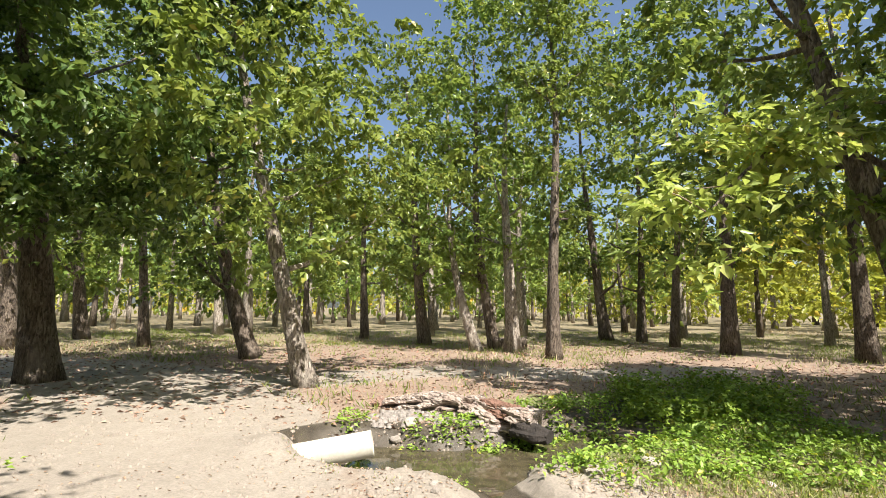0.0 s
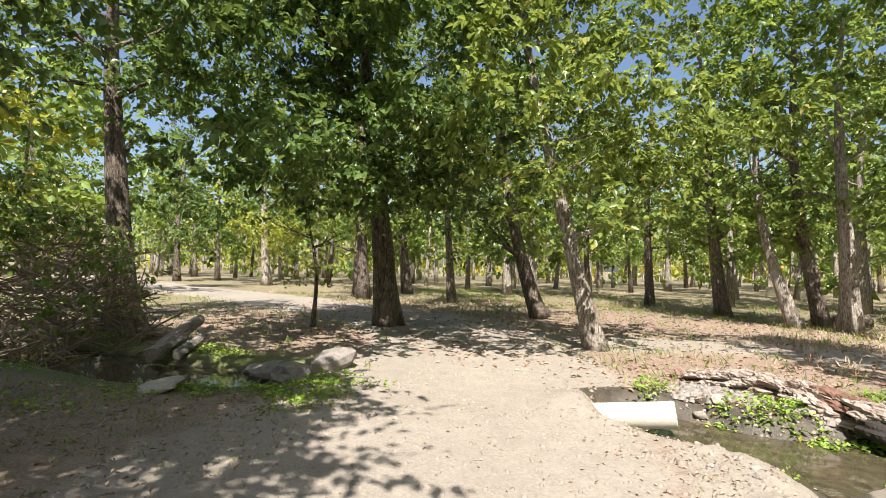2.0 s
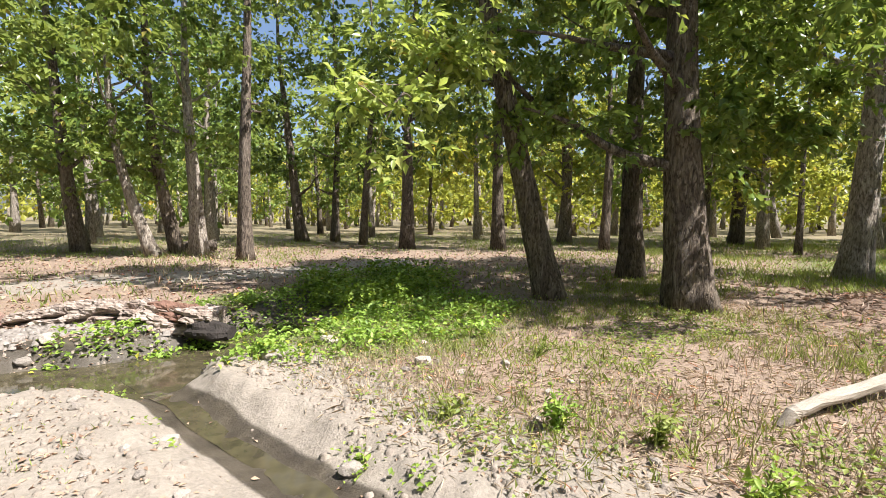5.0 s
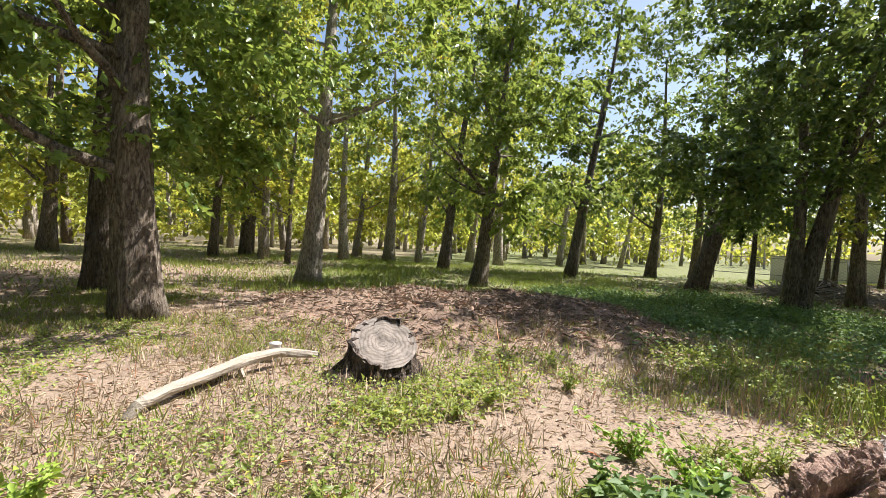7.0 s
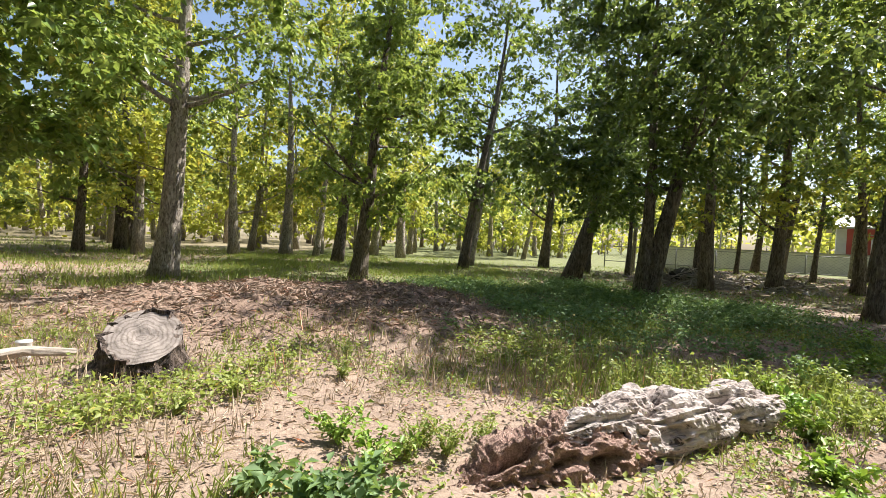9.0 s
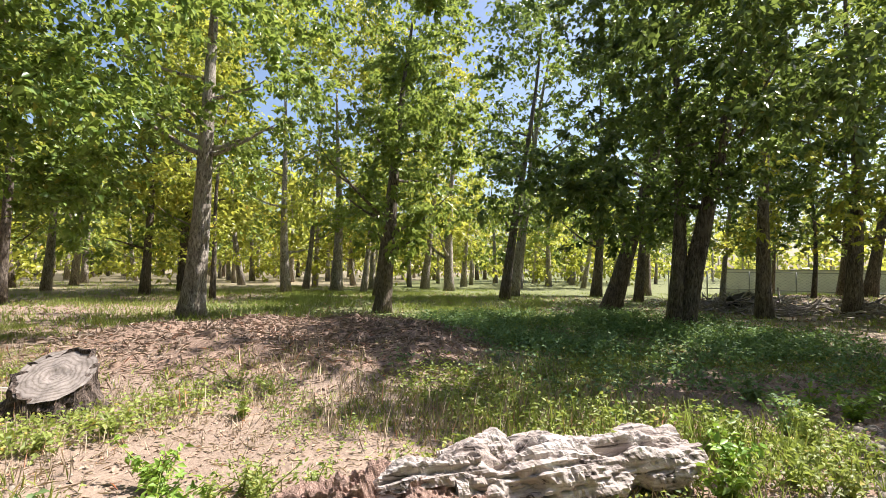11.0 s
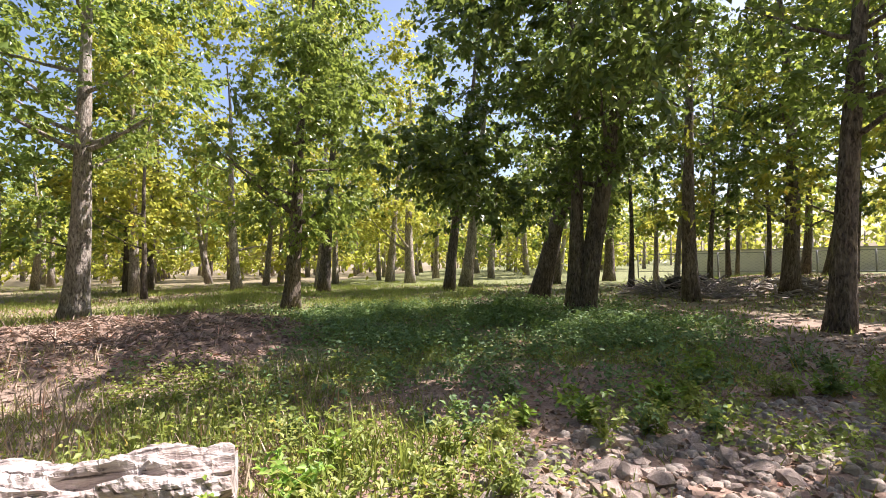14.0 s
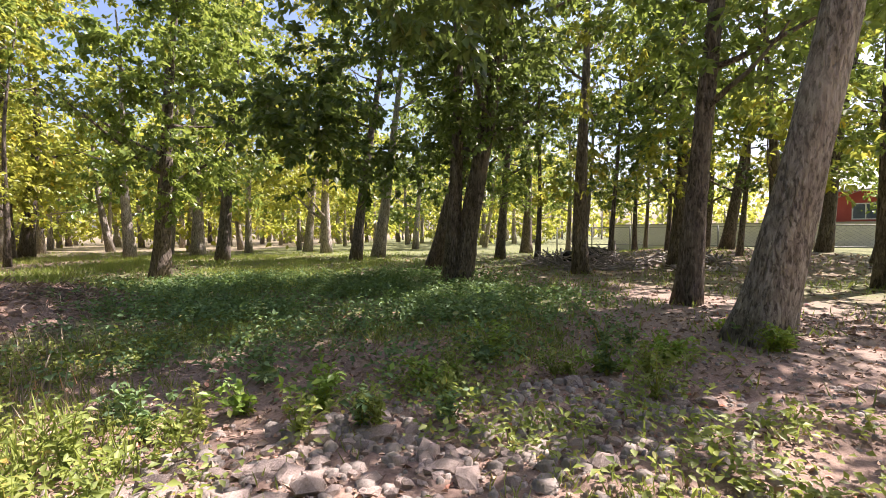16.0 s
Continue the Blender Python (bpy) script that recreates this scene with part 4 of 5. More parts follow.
def culvert_pipe():
    """A concrete pipe that carries the stream under the track; its end juts out over the pool."""
    a, b = Vector((0.82, 4.2, 0.01)), Vector((-0.85, 3.93, -0.25))
    ob = thing("culvert_pipe", a.x, a.y, a.z, "white concrete culvert pipe jutting from the track bank", "pipe")
    n = 32
    d = (b - a)
    ax = d.normalized()
    s = ax.cross(Vector((0, 0, 1))).normalized()
    t = s.cross(ax)
    bm = bmesh.new()
    rings = []
    for r, q in ((0.125, 0.5), (0.125, 0.0), (0.133, -0.008), (0.155, -0.008), (0.165, 0.004), (0.165, d.length)):
        rings.append([bm.verts.new(ax * q + s * math.cos(k / n * 2 * math.pi) * r + t * math.sin(k / n * 2 * math.pi) * r) for k in range(n)])
    for p, q in zip(rings, rings[1:]):
        for k in range(n):
            bm.faces.new((p[k], p[(k + 1) % n], q[(k + 1) % n], q[k]))
    for fc in bm.faces:
        fc.smooth = True
    part("barrel", bm, CONCRETE, ob)


culvert_pipe()


# ---- stones ----
def stone_mesh(seed, flat=0.6, material=STONE, fine=2):
    bm = bmesh.new()
    bmesh.ops.create_icosphere(bm, subdivisions=fine, radius=1)
    for v in bm.verts:
        k = 1 + (0.42 if fine > 1 else 0.8) * noise.noise(v.co * 0.9 + Vector((seed * 3.7, 1, 2))) + 0.2 * noise.noise(v.co * 2.3 + Vector((seed, 5, 0)))
        v.co = Vector((v.co.x * k, v.co.y * k * 0.8, v.co.z * k * flat))
    me = bpy.data.meshes.new("stone")
    bm.to_mesh(me)
    bm.free()
    me.materials.append(material)
    return me


STONES = [stone_mesh(k) for k in range(8)]
BOULDERS = [stone_mesh(20 + k, 0.5, WET_STONE) for k in range(3)]


def stone(x, y, r, label="rough pale field stone lying on the ground", k=0, turn=0.0, group="loose stones"):
    ob = new("stone", STONES[k % 8])
    ob.location = (x, y, float(height(x, y)) + r * 0.22)
    ob.rotation_euler = (0.2 * math.sin(turn * 3), 0.2 * math.cos(turn * 5), turn)
    ob.scale = (r, r, r)
    return tagged(ob, label, "stone", group)


sr = np.random.default_rng(17)
stone(1.4, 4.02, 0.11, "smooth white stone at the edge of the pool", 1, 1.0)
stone(2.29, 1.78, 0.10, "pale angular stone beside the ditch", 2, 0.4)
stone(4.65, 2.23, 0.10, k=3)
stone(3.33, 0.83, 0.09, k=4)
stone(2.2, 4.98, 0.10, "white stone on the muddy bank", 5, 2.0)
stone(1.2, 5.35, 0.12, k=6)
stone(1.0, 5.15, 0.1, k=0)
stone(3.4, 3.3, 0.11, k=2)
stone(4.1, 3.6, 0.12, k=7)
for bx, by, br in ((-5.5, 3.05, 0.36), (-5.0, 3.2, 0.46), (-4.45, 3.5, 0.42), (-5.9, 3.0, 0.2)):
    ob = stone(bx, by, br, "weathered boulder edging the culvert mouth", int(br * 10), bx, "boulders at the culvert")
    ob.data = BOULDERS[int(br * 50) % 3]
    ob.location.z = max(ob.location.z, -0.14)
stone(-5.15, 0.95, 0.3, "flat pale slab on the stream bank", 5, 0.6).scale.z = 0.1
stone(-8.9, 1.35, 0.2, "upright white stone beside the brushwood", 3, 0.9)
RUBBLE = [stone_mesh(40 + k, 0.62, simple("rubble_stone", (0.2, 0.148, 0.12), (0.52, 0.42, 0.36), (9, 9, 9), 0.92, 0.7, 0.02, 5.0, 0.35), 1) for k in range(8)]
for k in range(295):
    u = sr.uniform(0.06, 0.5) if k % 4 else sr.uniform(0.0, 1.0)
    p = np.array([np.interp(u * 5, range(6), [c[k] for c in COBBLE]) for k in (0, 1)]) + sr.normal(0, 0.36, 2)
    stone(p[0], p[1], float(0.03 + 0.085 * sr.uniform(0.0, 1.0) ** 1.8), "dusty angular rubble stone among fallen leaves", int(sr.integers(0, 8)), float(sr.uniform(0, 6)), "rubble along the path").data = RUBBLE[int(sr.integers(0, 8))]
for _ in range(60):
    p = sr.uniform((1.2, -0.5), (5.6, 3.0))
    if near_line(p[0], p[1], CHANNEL)[0] < 0.55:
        continue
    stone(p[0], p[1], float(sr.uniform(0.02, 0.055)), "small pale stone in bare soil", int(sr.integers(0, 8)), float(sr.uniform(0, 6)))


def clods(name, pts, r, size, material, label):
    """Crumbs of earth: small uneven five-sided lumps half sunk in the ground."""
    n = len(pts)
    a = np.arange(5) / 5 * 2 * np.pi
    rad = size * r.uniform(0.35, 1.3, n) ** 1.6
    ring = rad[:, None] * r.uniform(0.7, 1.3, (n, 5))
    z = height(pts[:, 0], pts[:, 1])
    low = np.stack([pts[:, :1] + ring * np.cos(a), pts[:, 1:] + ring * np.sin(a), np.repeat(z[:, None] - 0.01, 5, 1)], -1)
    mid = np.stack([pts[:, :1] + 0.75 * ring * np.cos(a + 0.3), pts[:, 1:] + 0.75 * ring * np.sin(a + 0.3), z[:, None] + rad[:, None] * r.uniform(0.3, 0.75, (n, 5))], -1)
    top = np.stack([pts[:, 0], pts[:, 1], z + rad * r.uniform(0.6, 0.9, n)], -1)[:, None]
    v = np.concatenate([low, mid, top], 1).reshape(-1, 3)
    q = []
    for k in range(5):
        j = (k + 1) % 5
        q += [(k, j, 5 + j), (k, 5 + j, 5 + k), (5 + k, 5 + j, 10)]
    f = (np.arange(n)[:, None, None] * 11 + np.array(q)[None]).reshape(-1, 3)
    return tagged(new(name, raw(name, v, f, material)), label, "soil", kind="stuff")


def near_soil(x, y):
    d, _ = near_line(x, y, CHANNEL)
    c, _ = near_line(x, y, COBBLE)
    g, _ = near_line(x, y, ROAD)
    return np.maximum(np.maximum(0.8 * (1 - soft(d, 0.9, 2.2)) * soft(d, 0.42, 0.52), 0.8 * (1 - soft(c, 0.5, 1.6))), 0.42 * (1 - soft(g, 1.5, 3.5))) + 0.05


SOIL = simple("dry_soil_clods", (0.18, 0.15, 0.125), (0.40, 0.347, 0.295), (9, 9, 9), 0.95)
MULCH = simple("matted_straw", (0.10, 0.062, 0.046), (0.30, 0.21, 0.155), (9, 9, 9), 0.95)
cr = np.random.default_rng(55)
p = cr.uniform((-3.5, -15), (12, 7), (30000, 2))
p = p[cr.uniform(0, 1, len(p)) < near_soil(p[:, 0], p[:, 1])]
clods("soil_clods", p, cr, 0.022, SOIL, "dry crumbs of pale earth and gravel")
p = cr.uniform((8, -8.5), (18, 3.5), (3200, 2))
p = p[cr.uniform(0, 1, len(p)) < mound_at(p[:, 0], p[:, 1])]
clods("straw_lumps", p, cr, 0.055, MULCH, "matted lumps of straw and leaf waste")


# ---- brushwood ----
def sticks(name, n, cx, cy, rx, ry, top, length, thick, material, seed, label):
    r = np.random.default_rng(seed)
    vs, fs, o = [], [], 0
    for _ in range(n):
        a, q = r.uniform(0, 6.28), math.sqrt(r.uniform(0, 1))
        x, y = cx + rx * q * math.cos(a), cy + ry * q * math.sin(a)
        z = float(height(x, y)) + top * (1 - q * q) * r.uniform(0.1, 1)
        d = r.normal(0, 1, 3) * (1, 1, 0.28 + 0.13 * top)
        d = d / np.linalg.norm(d) * length * r.uniform(0.4, 1.2)
        p = np.array([x, y, z])
        k = np.array([p - d / 2, p + r.normal(0, 0.06, 3), p + d / 2])
        k[:, 2] = np.maximum(k[:, 2], height(k[:, 0], k[:, 1]) + 0.01)
        v, f = tube(k, np.array([1.0, 0.8, 0.35]) * thick * r.uniform(0.4, 1.2), 5, cap=False)
        vs.append(v)
        fs.append(f + o)
        o += len(v)
    return tagged(new(name, raw(name, np.concatenate(vs), np.concatenate(fs), material, True)), label, "brushwood", kind="stuff")


sticks("brush_pile", 620, -11.9, 2.0, 2.9, 1.8, 3.0, 1.7, 0.022, TWIG, 41, "tangled heap of dry branches beside the stream")
sticks("brush_pile", 380, 26.0, -16.2, 2.8, 2.2, 0.7, 1.4, 0.03, BLEACHED, 42, "heap of pale dead sticks among the trees")
sticks("rubble_pile", 160, 24.5, -19.3, 2.6, 1.6, 0.5, 0.6, 0.06, STONE, 43, "low heap of broken wood and rubble")
# Log shape that stands in for a black animal by the sticks.
ob = thing("fallen_log", 26.6, -16.6, float(height(26.6, -16.6)), "dark log-shaped stand-in for a black animal at the stick heap", "log")
place("trunk", log_mesh("trunk", [(-1.6, 1.3, 0.38), (0, 0, 0.42), (1.4, -1.2, 0.36)], [0.2, 0.3, 0.22], 16, 0.08, NEAR_BLACK, 44, 0.1), ob)

ob = thing("fallen_log", -8.4, 2.75, float(height(-8.4, 3.4)), "pale broken log sloping into the stream", "log")
place("trunk", log_mesh("trunk", [(-0.6, 1.0, 0.45), (0.1, 0.1, 0.2), (0.6, -0.6, 0.02)], [0.13, 0.16, 0.15], 16, 0.06, BLEACHED, 46, 0.06), ob)
place("split_half", log_mesh("split_half", [(-0.1, 1.0, 0.3), (0.45, 0.3, 0.14), (0.95, -0.3, 0.02)], [0.08, 0.1, 0.09], 12, 0.06, BLEACHED, 47, 0.05), ob)
ob = thing("fallen_log", 4.2, 20.5, float(height(4.2, 20.5)), "short weathered log lying in the grass", "log")
place("trunk", log_mesh("trunk", [(-0.7, 0.0, 0.2), (0.7, 0.1, 0.2)], [0.2, 0.24], 16, 0.06, BARK, 48, 0.05), ob)


# ---- fence, wall and house beyond the wood ----
def box(bm, lo, hi):
    m = Matrix.Translation([(a + b) / 2 for a, b in zip(lo, hi)]) @ Matrix.Diagonal([b - a for a, b in zip(lo, hi)] + [1])
    bmesh.ops.create_cube(bm, size=1, matrix=m)


def fence_run():
    a, b = Vector((41.0, -17.5)), Vector((27.5, -38.5))
    d = b - a
    ob = thing("fence", a.x, a.y, 0.36, "grey steel mesh fence with round posts and a top rail", "fence")
    n = 10
    for k in range(n + 1):
        p = d * k / n
        v, f = tube([(p.x, p.y, -0.4), (p.x, p.y, 1.3)], [0.045, 0.045], 8)
        place("post", quads("post", v, f, STEEL), ob)
    for z in (1.24, 0.12):
        v, f = tube([(0, 0, z), (d.x, d.y, z)], [0.03, 0.03], 6)
        place("rail", quads("rail", v, f, STEEL), ob)
    vs, fs, o = [], [], 0
    for k in range(90):
        p = d * (k + 0.5) / 90
        for sgn in (-1, 1):
            q = d.normalized() * 0.8 * sgn
            v, f = tube([(p.x - q.x, p.y - q.y, 0.12), (p.x + q.x, p.y + q.y, 1.22)], [0.006, 0.006], 3, cap=False)
            vs.append(v)
            fs.append(f + o)
            o += len(v)
    place("wire_mesh", raw("wire_mesh", np.concatenate(vs), np.concatenate(fs), STEEL), ob)


fence_run()


def yard_wall():
    ob = thing("yard_wall", 41.5, -21.5, 0.25, "long pale plastered yard wall behind the fence", "wall")
    ob.rotation_euler = (0, 0, math.atan2(-14.0, -9.2))
    bm = bmesh.new()
    box(bm, (0, -0.12, -0.7), (22, 0.12, 1.5))
    part("panel", bm, PLASTER, ob)
    bm = bmesh.new()
    box(bm, (-0.05, -0.17, 1.5), (22.05, 0.17, 1.57))
    part("coping", bm, ROOF, ob)


yard_wall()


def house():
    """A red house behind the wall, with a gabled sheet roof."""
    ob = thing("house", 36.6, -32.4, 0.4, "low red painted house with white windows and a grey roof", "house")
    ob.rotation_euler = (0, 0, radians(-36))
    bm = bmesh.new()
    box(bm, (0, -16, -0.8), (7, 0, 3.2))
    part("wall", bm, RED, ob, "red painted wall")
    bm = bmesh.new()
    box(bm, (-0.03, 0.0, -0.8), (1.2, 0.55, 3.2))
    part("corner_pier", bm, PLASTER, ob, "white plastered corner pier")
    bm = bmesh.new()
    prof = [(-0.5, 3.15), (3.5, 4.6), (7.5, 3.15), (7.5, 3.28), (3.5, 4.75), (-0.5, 3.28)]
    e1 = [bm.verts.new((x, -16.5, z)) for x, z in prof]
    e2 = [bm.verts.new((x, 0.9, z)) for x, z in prof]
    for k in range(6):
        bm.faces.new((e1[k], e1[(k + 1) % 6], e2[(k + 1) % 6], e2[k]))
    bm.faces.new(e1)
    bm.faces.new(e2[::-1])
    part("roof", bm, ROOF, ob, "grey sheet roof")
    for y in (-1.9, -6.4, -10.9):
        bm = bmesh.new()
        for lo, hi in (((-0.07, y - 0.62, 1.55), (0.05, y + 0.62, 1.62)), ((-0.07, y - 0.62, 2.43), (0.05, y + 0.62, 2.5)), ((-0.07, y - 0.62, 1.62), (0.05, y - 0.55, 2.43)), ((-0.07, y + 0.55, 1.62), (0.05, y + 0.62, 2.43)), ((-0.06, y - 0.03, 1.62), (0.04, y + 0.03, 2.43))):
            box(bm, lo, hi)
        w = part("window", bm, WHITE, ob, "white window frame")
        bm = bmesh.new()
        box(bm, (-0.03, y - 0.55, 1.62), (-0.015, y + 0.55, 2.43))
        part("pane", bm, GLASS_DARK, w, "dark glass pane")


house()


# ---- plants and litter ----
def scatter(n, x0, x1, y0, y1, keep, seed):
    r = np.random.default_rng(seed)
    p = r.uniform((x0, y0), (x1, y1), (n, 2))
    w = keep(p[:, 0], p[:, 1])
    return p[r.uniform(0, 1, n) < w], r


def bare(x, y):
    """How bare the ground is: 1 on the track, in water and on the trodden soil."""
    d1, _ = near_line(x, y, ROAD)
    d2, _ = near_line(x, y, POND)
    d3, s3 = near_line(x, y, CHANNEL)
    d4, _ = near_line(x, y, STREAM)
    d5, _ = near_line(x, y, SIDE)
    v = np.maximum(1 - soft(d1, 1.6, 2.8), 1 - soft(d2, 0.5, 0.8))
    v = np.maximum(v, np.maximum((1 - soft(d3, 0.3, 0.95)) * (y < 4), 1 - soft(d4, 0.7, 1.1)))
    return np.maximum(v, 0.8 * (1 - soft(d5, 0.5, 1.8)))


def patches(x, y, f, seed, lo=-0.05, hi=0.35):
    return soft(lumps(x, y, f, seed), lo, hi)


def tufts(name, pts, r, per, tall, width, spread, material, label, lean=0.5):
    k = np.repeat(np.arange(len(pts)), per)
    b = pts[k] + r.normal(0, spread, (len(k), 2))
    base = np.stack([b[:, 0], b[:, 1], height(b[:, 0], b[:, 1]) - 0.005], 1)
    way = np.concatenate([r.normal(0, lean, (len(k), 2)), np.ones((len(k), 1))], 1)
    ln = tall * r.uniform(0.4, 1.2, len(k))
    me = blades(name, base, way, r.normal(0, 1, (len(k), 3)), ln, width * r.uniform(0.7, 1.3, len(k)), material, 0.1, 0.35)
    return tagged(new(name, me), label, "grass", kind="stuff")


def flat_bits(name, pts, r, size, width, material, label, category="litter", lift=0.008, tilt=0.35):
    base = np.stack([pts[:, 0], pts[:, 1], height(pts[:, 0], pts[:, 1]) + lift], 1)
    way = np.concatenate([r.normal(0, 1, (len(pts), 2)), r.normal(0, tilt * 0.5, (len(pts), 1)) + 0.05], 1)
    up = np.concatenate([r.normal(0, tilt, (len(pts), 2)), np.ones((len(pts), 1))], 1)
    ln = size * r.uniform(0.5, 1.3, len(pts))
    return tagged(new(name, blades(name, base, way, up, ln, ln * width, material, 0.3)), label, category, kind="stuff")


def meadow(x, y):
    return (1 - bare(x, y)) * (1 - mound_at(x, y)) * (0.12 + 0.88 * soft(near_line(x, y, COBBLE)[0], 0.5, 1.1))


p, r = scatter(5200, 3.4, 13, -9, 4.5, lambda x, y: meadow(x, y) * patches(x, y, 1.3, 21) * 0.7, 101)
tufts("dry_grass", p, r, 5, 0.13, 0.009, 0.05, DRY, "short dry straw-coloured grass")
p, r = scatter(18000, 3.2, 14, -13, 6.0, lambda x, y: meadow(x, y) * patches(x, y, 1.6, 22, -0.2, 0.3) * 0.9, 102)
tufts("green_grass", p, r, 6, 0.13, 0.011, 0.06, WEED, "thin green grass and low weeds")
p, r = scatter(2600, 5.2, 8.6, -3.6, 0.6, lambda x, y: meadow(x, y) * 0.3, 103)
tufts("dry_stalks", p, r, 2, 0.2, 0.006, 0.04, DRY, "upright dry plant stalks", 0.25)
p, r = scatter(26000, -22, 40, -24, 34, lambda x, y: (1 - bare(x, y)) * (1 - mound_at(x, y)) * (0.25 + 0.75 * patches(x, y, 0.5, 23)) * soft(np.hypot(x - 4, y + 3), 8, 14), 104)
tufts("field_grass", p, r, 5, 0.2, 0.022, 0.12, WEED, "patchy grass under the trees")
p, r = scatter(9000, -30, 34, 8, 44, lambda x, y: (1 - bare(x, y)) * patches(x, y, 0.4, 24), 105)
tufts("field_straw", p, r, 4, 0.22, 0.025, 0.14, DRY, "dry tall grass in the open wood")
p, r = scatter(42000, -3, 14, -14, 9, lambda x, y: 0.05 + 0.95 * (1 - bare(x, y)), 106)
flat_bits("leaf_litter", p, r, 0.048, 0.5, LITTER, "fallen brown and straw-coloured leaves")
p, r = scatter(30000, 8, 18, -8.5, 3.5, lambda x, y: mound_at(x, y), 107)
flat_bits("straw_litter", p, r, 0.17, 0.12, leafy("mulch_straw", (0.12, 0.085, 0.068), (0.34, 0.262, 0.21), (0.3, 0.2, 0.1), 0.7, 0.05), "brown straw and leaf waste on the mound", lift=0.02, tilt=0.8)
p, r = scatter(26000, 12, 34, -26, 14, lambda x, y: 0.7 * (1 - mound_at(x, y)), 108)
flat_bits("leaf_litter", p, r, 0.11, 0.5, LITTER, "fallen leaves under the trees")
p, r = scatter(9000, 6.5, 14, -18, -9, lambda x, y: 0.8 + 0 * x, 119)
flat_bits("leaf_litter", p, r, 0.07, 0.55, LITTER, "curled brown leaves among the cobbles", tilt=0.7)
p, r = scatter(16000, -16, 12, 5, 24, lambda x, y: 0.7 + 0 * x, 109)
flat_bits("leaf_litter", p, r, 0.11, 0.5, LITTER, "fallen leaves under the trees")


p, r = scatter(40000, 3.0, 11, -9, 4, lambda x, y: meadow(x, y) * (0.3 + 0.7 * patches(x, y, 1.1, 25)), 110)
flat_bits("straw", p, r, 0.14, 0.05, DRY, "strewn dry straw and grass stems", tilt=0.4)


def herb_bed(name, pts, r, per, tall, leaf, spread, material, label):
    """Low leafy plants: leaves at all heights round short stems."""
    k = np.repeat(np.arange(len(pts)), per)
    h = tall * r.uniform(0.4, 1.0, len(pts))[k]
    b = pts[k] + r.normal(0, spread, (len(k), 2))
    base = np.stack([b[:, 0], b[:, 1], height(b[:, 0], b[:, 1]) + h * r.uniform(0.1, 1, len(k))], 1)
    base[:, 2] = np.maximum(base[:, 2], -0.26)
    way = np.concatenate([r.normal(0, 1, (len(k), 2)), r.normal(0.25, 0.4, (len(k), 1))], 1)
    up = np.concatenate([r.normal(0, 0.5, (len(k), 2)), np.ones((len(k), 1))], 1)
    ln = leaf * r.uniform(0.6, 1.3, len(k))
    return tagged(new(name, blades(name, base, way, up, ln, ln * 0.62, material)), label, "plants", kind="stuff")


def herb_zone(x, y):
    d, s = near_line(x, y, POND)
    dc, _ = near_line(x, y, CHANNEL)
    a = 1 - soft(np.hypot((x - 4.9) / 2.9, (y - 5.2) / 2.9) + 0.25 * lumps(x, y, 1.5, 33), 0.75, 1.0)
    bank = (1 - soft(np.abs(d - 1.0), 0.2, 0.5)) * (y > 4.8) * (x < 3) * patches(x, y, 2.2, 34, -0.2, 0.2)
    return np.maximum(a, 0.8 * bank) * soft(d, 0.32 - 0.2 * (s > 0.6), 0.55) * soft(dc, 0.25, 0.5)


p, r = scatter(2600, 0, 9, 1.5, 10, herb_zone, 111)
herb_bed("green_plants", p, r, 14, 0.2, 0.075, 0.07, HERB, "lush low green plants around the pool")
p, r = scatter(700, 4.2, 8.5, 5.0, 9.5, lambda x, y: 1 - soft(np.hypot((x - 6.3) / 1.7, (y - 7.2) / 1.6), 0.7, 1.1), 112)
herb_bed("tall_herbs", p, r, 26, 0.55, 0.09, 0.10, HERB, "dense knee-high green herbs in the ditch")
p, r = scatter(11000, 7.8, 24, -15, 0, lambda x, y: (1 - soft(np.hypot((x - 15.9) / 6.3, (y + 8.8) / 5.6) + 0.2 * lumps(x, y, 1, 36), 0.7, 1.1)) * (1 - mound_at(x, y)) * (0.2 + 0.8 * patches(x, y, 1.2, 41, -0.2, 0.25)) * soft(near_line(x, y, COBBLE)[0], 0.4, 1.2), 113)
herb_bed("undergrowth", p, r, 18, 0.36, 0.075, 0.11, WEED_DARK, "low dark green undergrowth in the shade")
p, r = scatter(8200, 4.4, 12, -14.5, -2.0, lambda x, y: (0.9 - 0.6 * soft(-y, 8.5, 10)) * patches(x, y, 1.5, 37, 0.05, 0.4) * soft(near_line(x, y, COBBLE)[0], 0.1, 0.9) * (1 - mound_at(x, y)) * soft(near_line(x, y, [(6.2, -5.0), (7.9, -8.2)])[0], 0.5, 0.8), 114)
herb_bed("low_weeds", p, r, 13, 0.17, 0.06, 0.1, WEED, "sunlit low weeds beside the path")
p, r = scatter(420, 6.9, 10.0, -11.5, -6.8, lambda x, y: (1 - soft(near_line(x, y, [(8.0, -6.2), (8.9, -7.8), (8.5, -8.7)])[0], 0.15, 0.6)), 116)
herb_bed("tall_weeds", p, r, 20, 0.42, 0.055, 0.1, WEED, "straggling yellow-green weeds along the path edge")
p, r = scatter(900, 6.5, 10.0, -11.5, -6.5, lambda x, y: (1 - soft(near_line(x, y, [(8.0, -6.2), (8.9, -7.8), (8.4, -8.8)])[0], 0.2, 0.8)), 117)
tufts("tall_grass", p, r, 4, 0.36, 0.007, 0.07, WEED, "tall yellow-green grass stems along the path edge", 0.3)
p, r = scatter(3300, 3.6, 10, -8.5, 5, lambda x, y: meadow(x, y) * patches(x, y, 1.4, 39, 0.0, 0.35), 118)
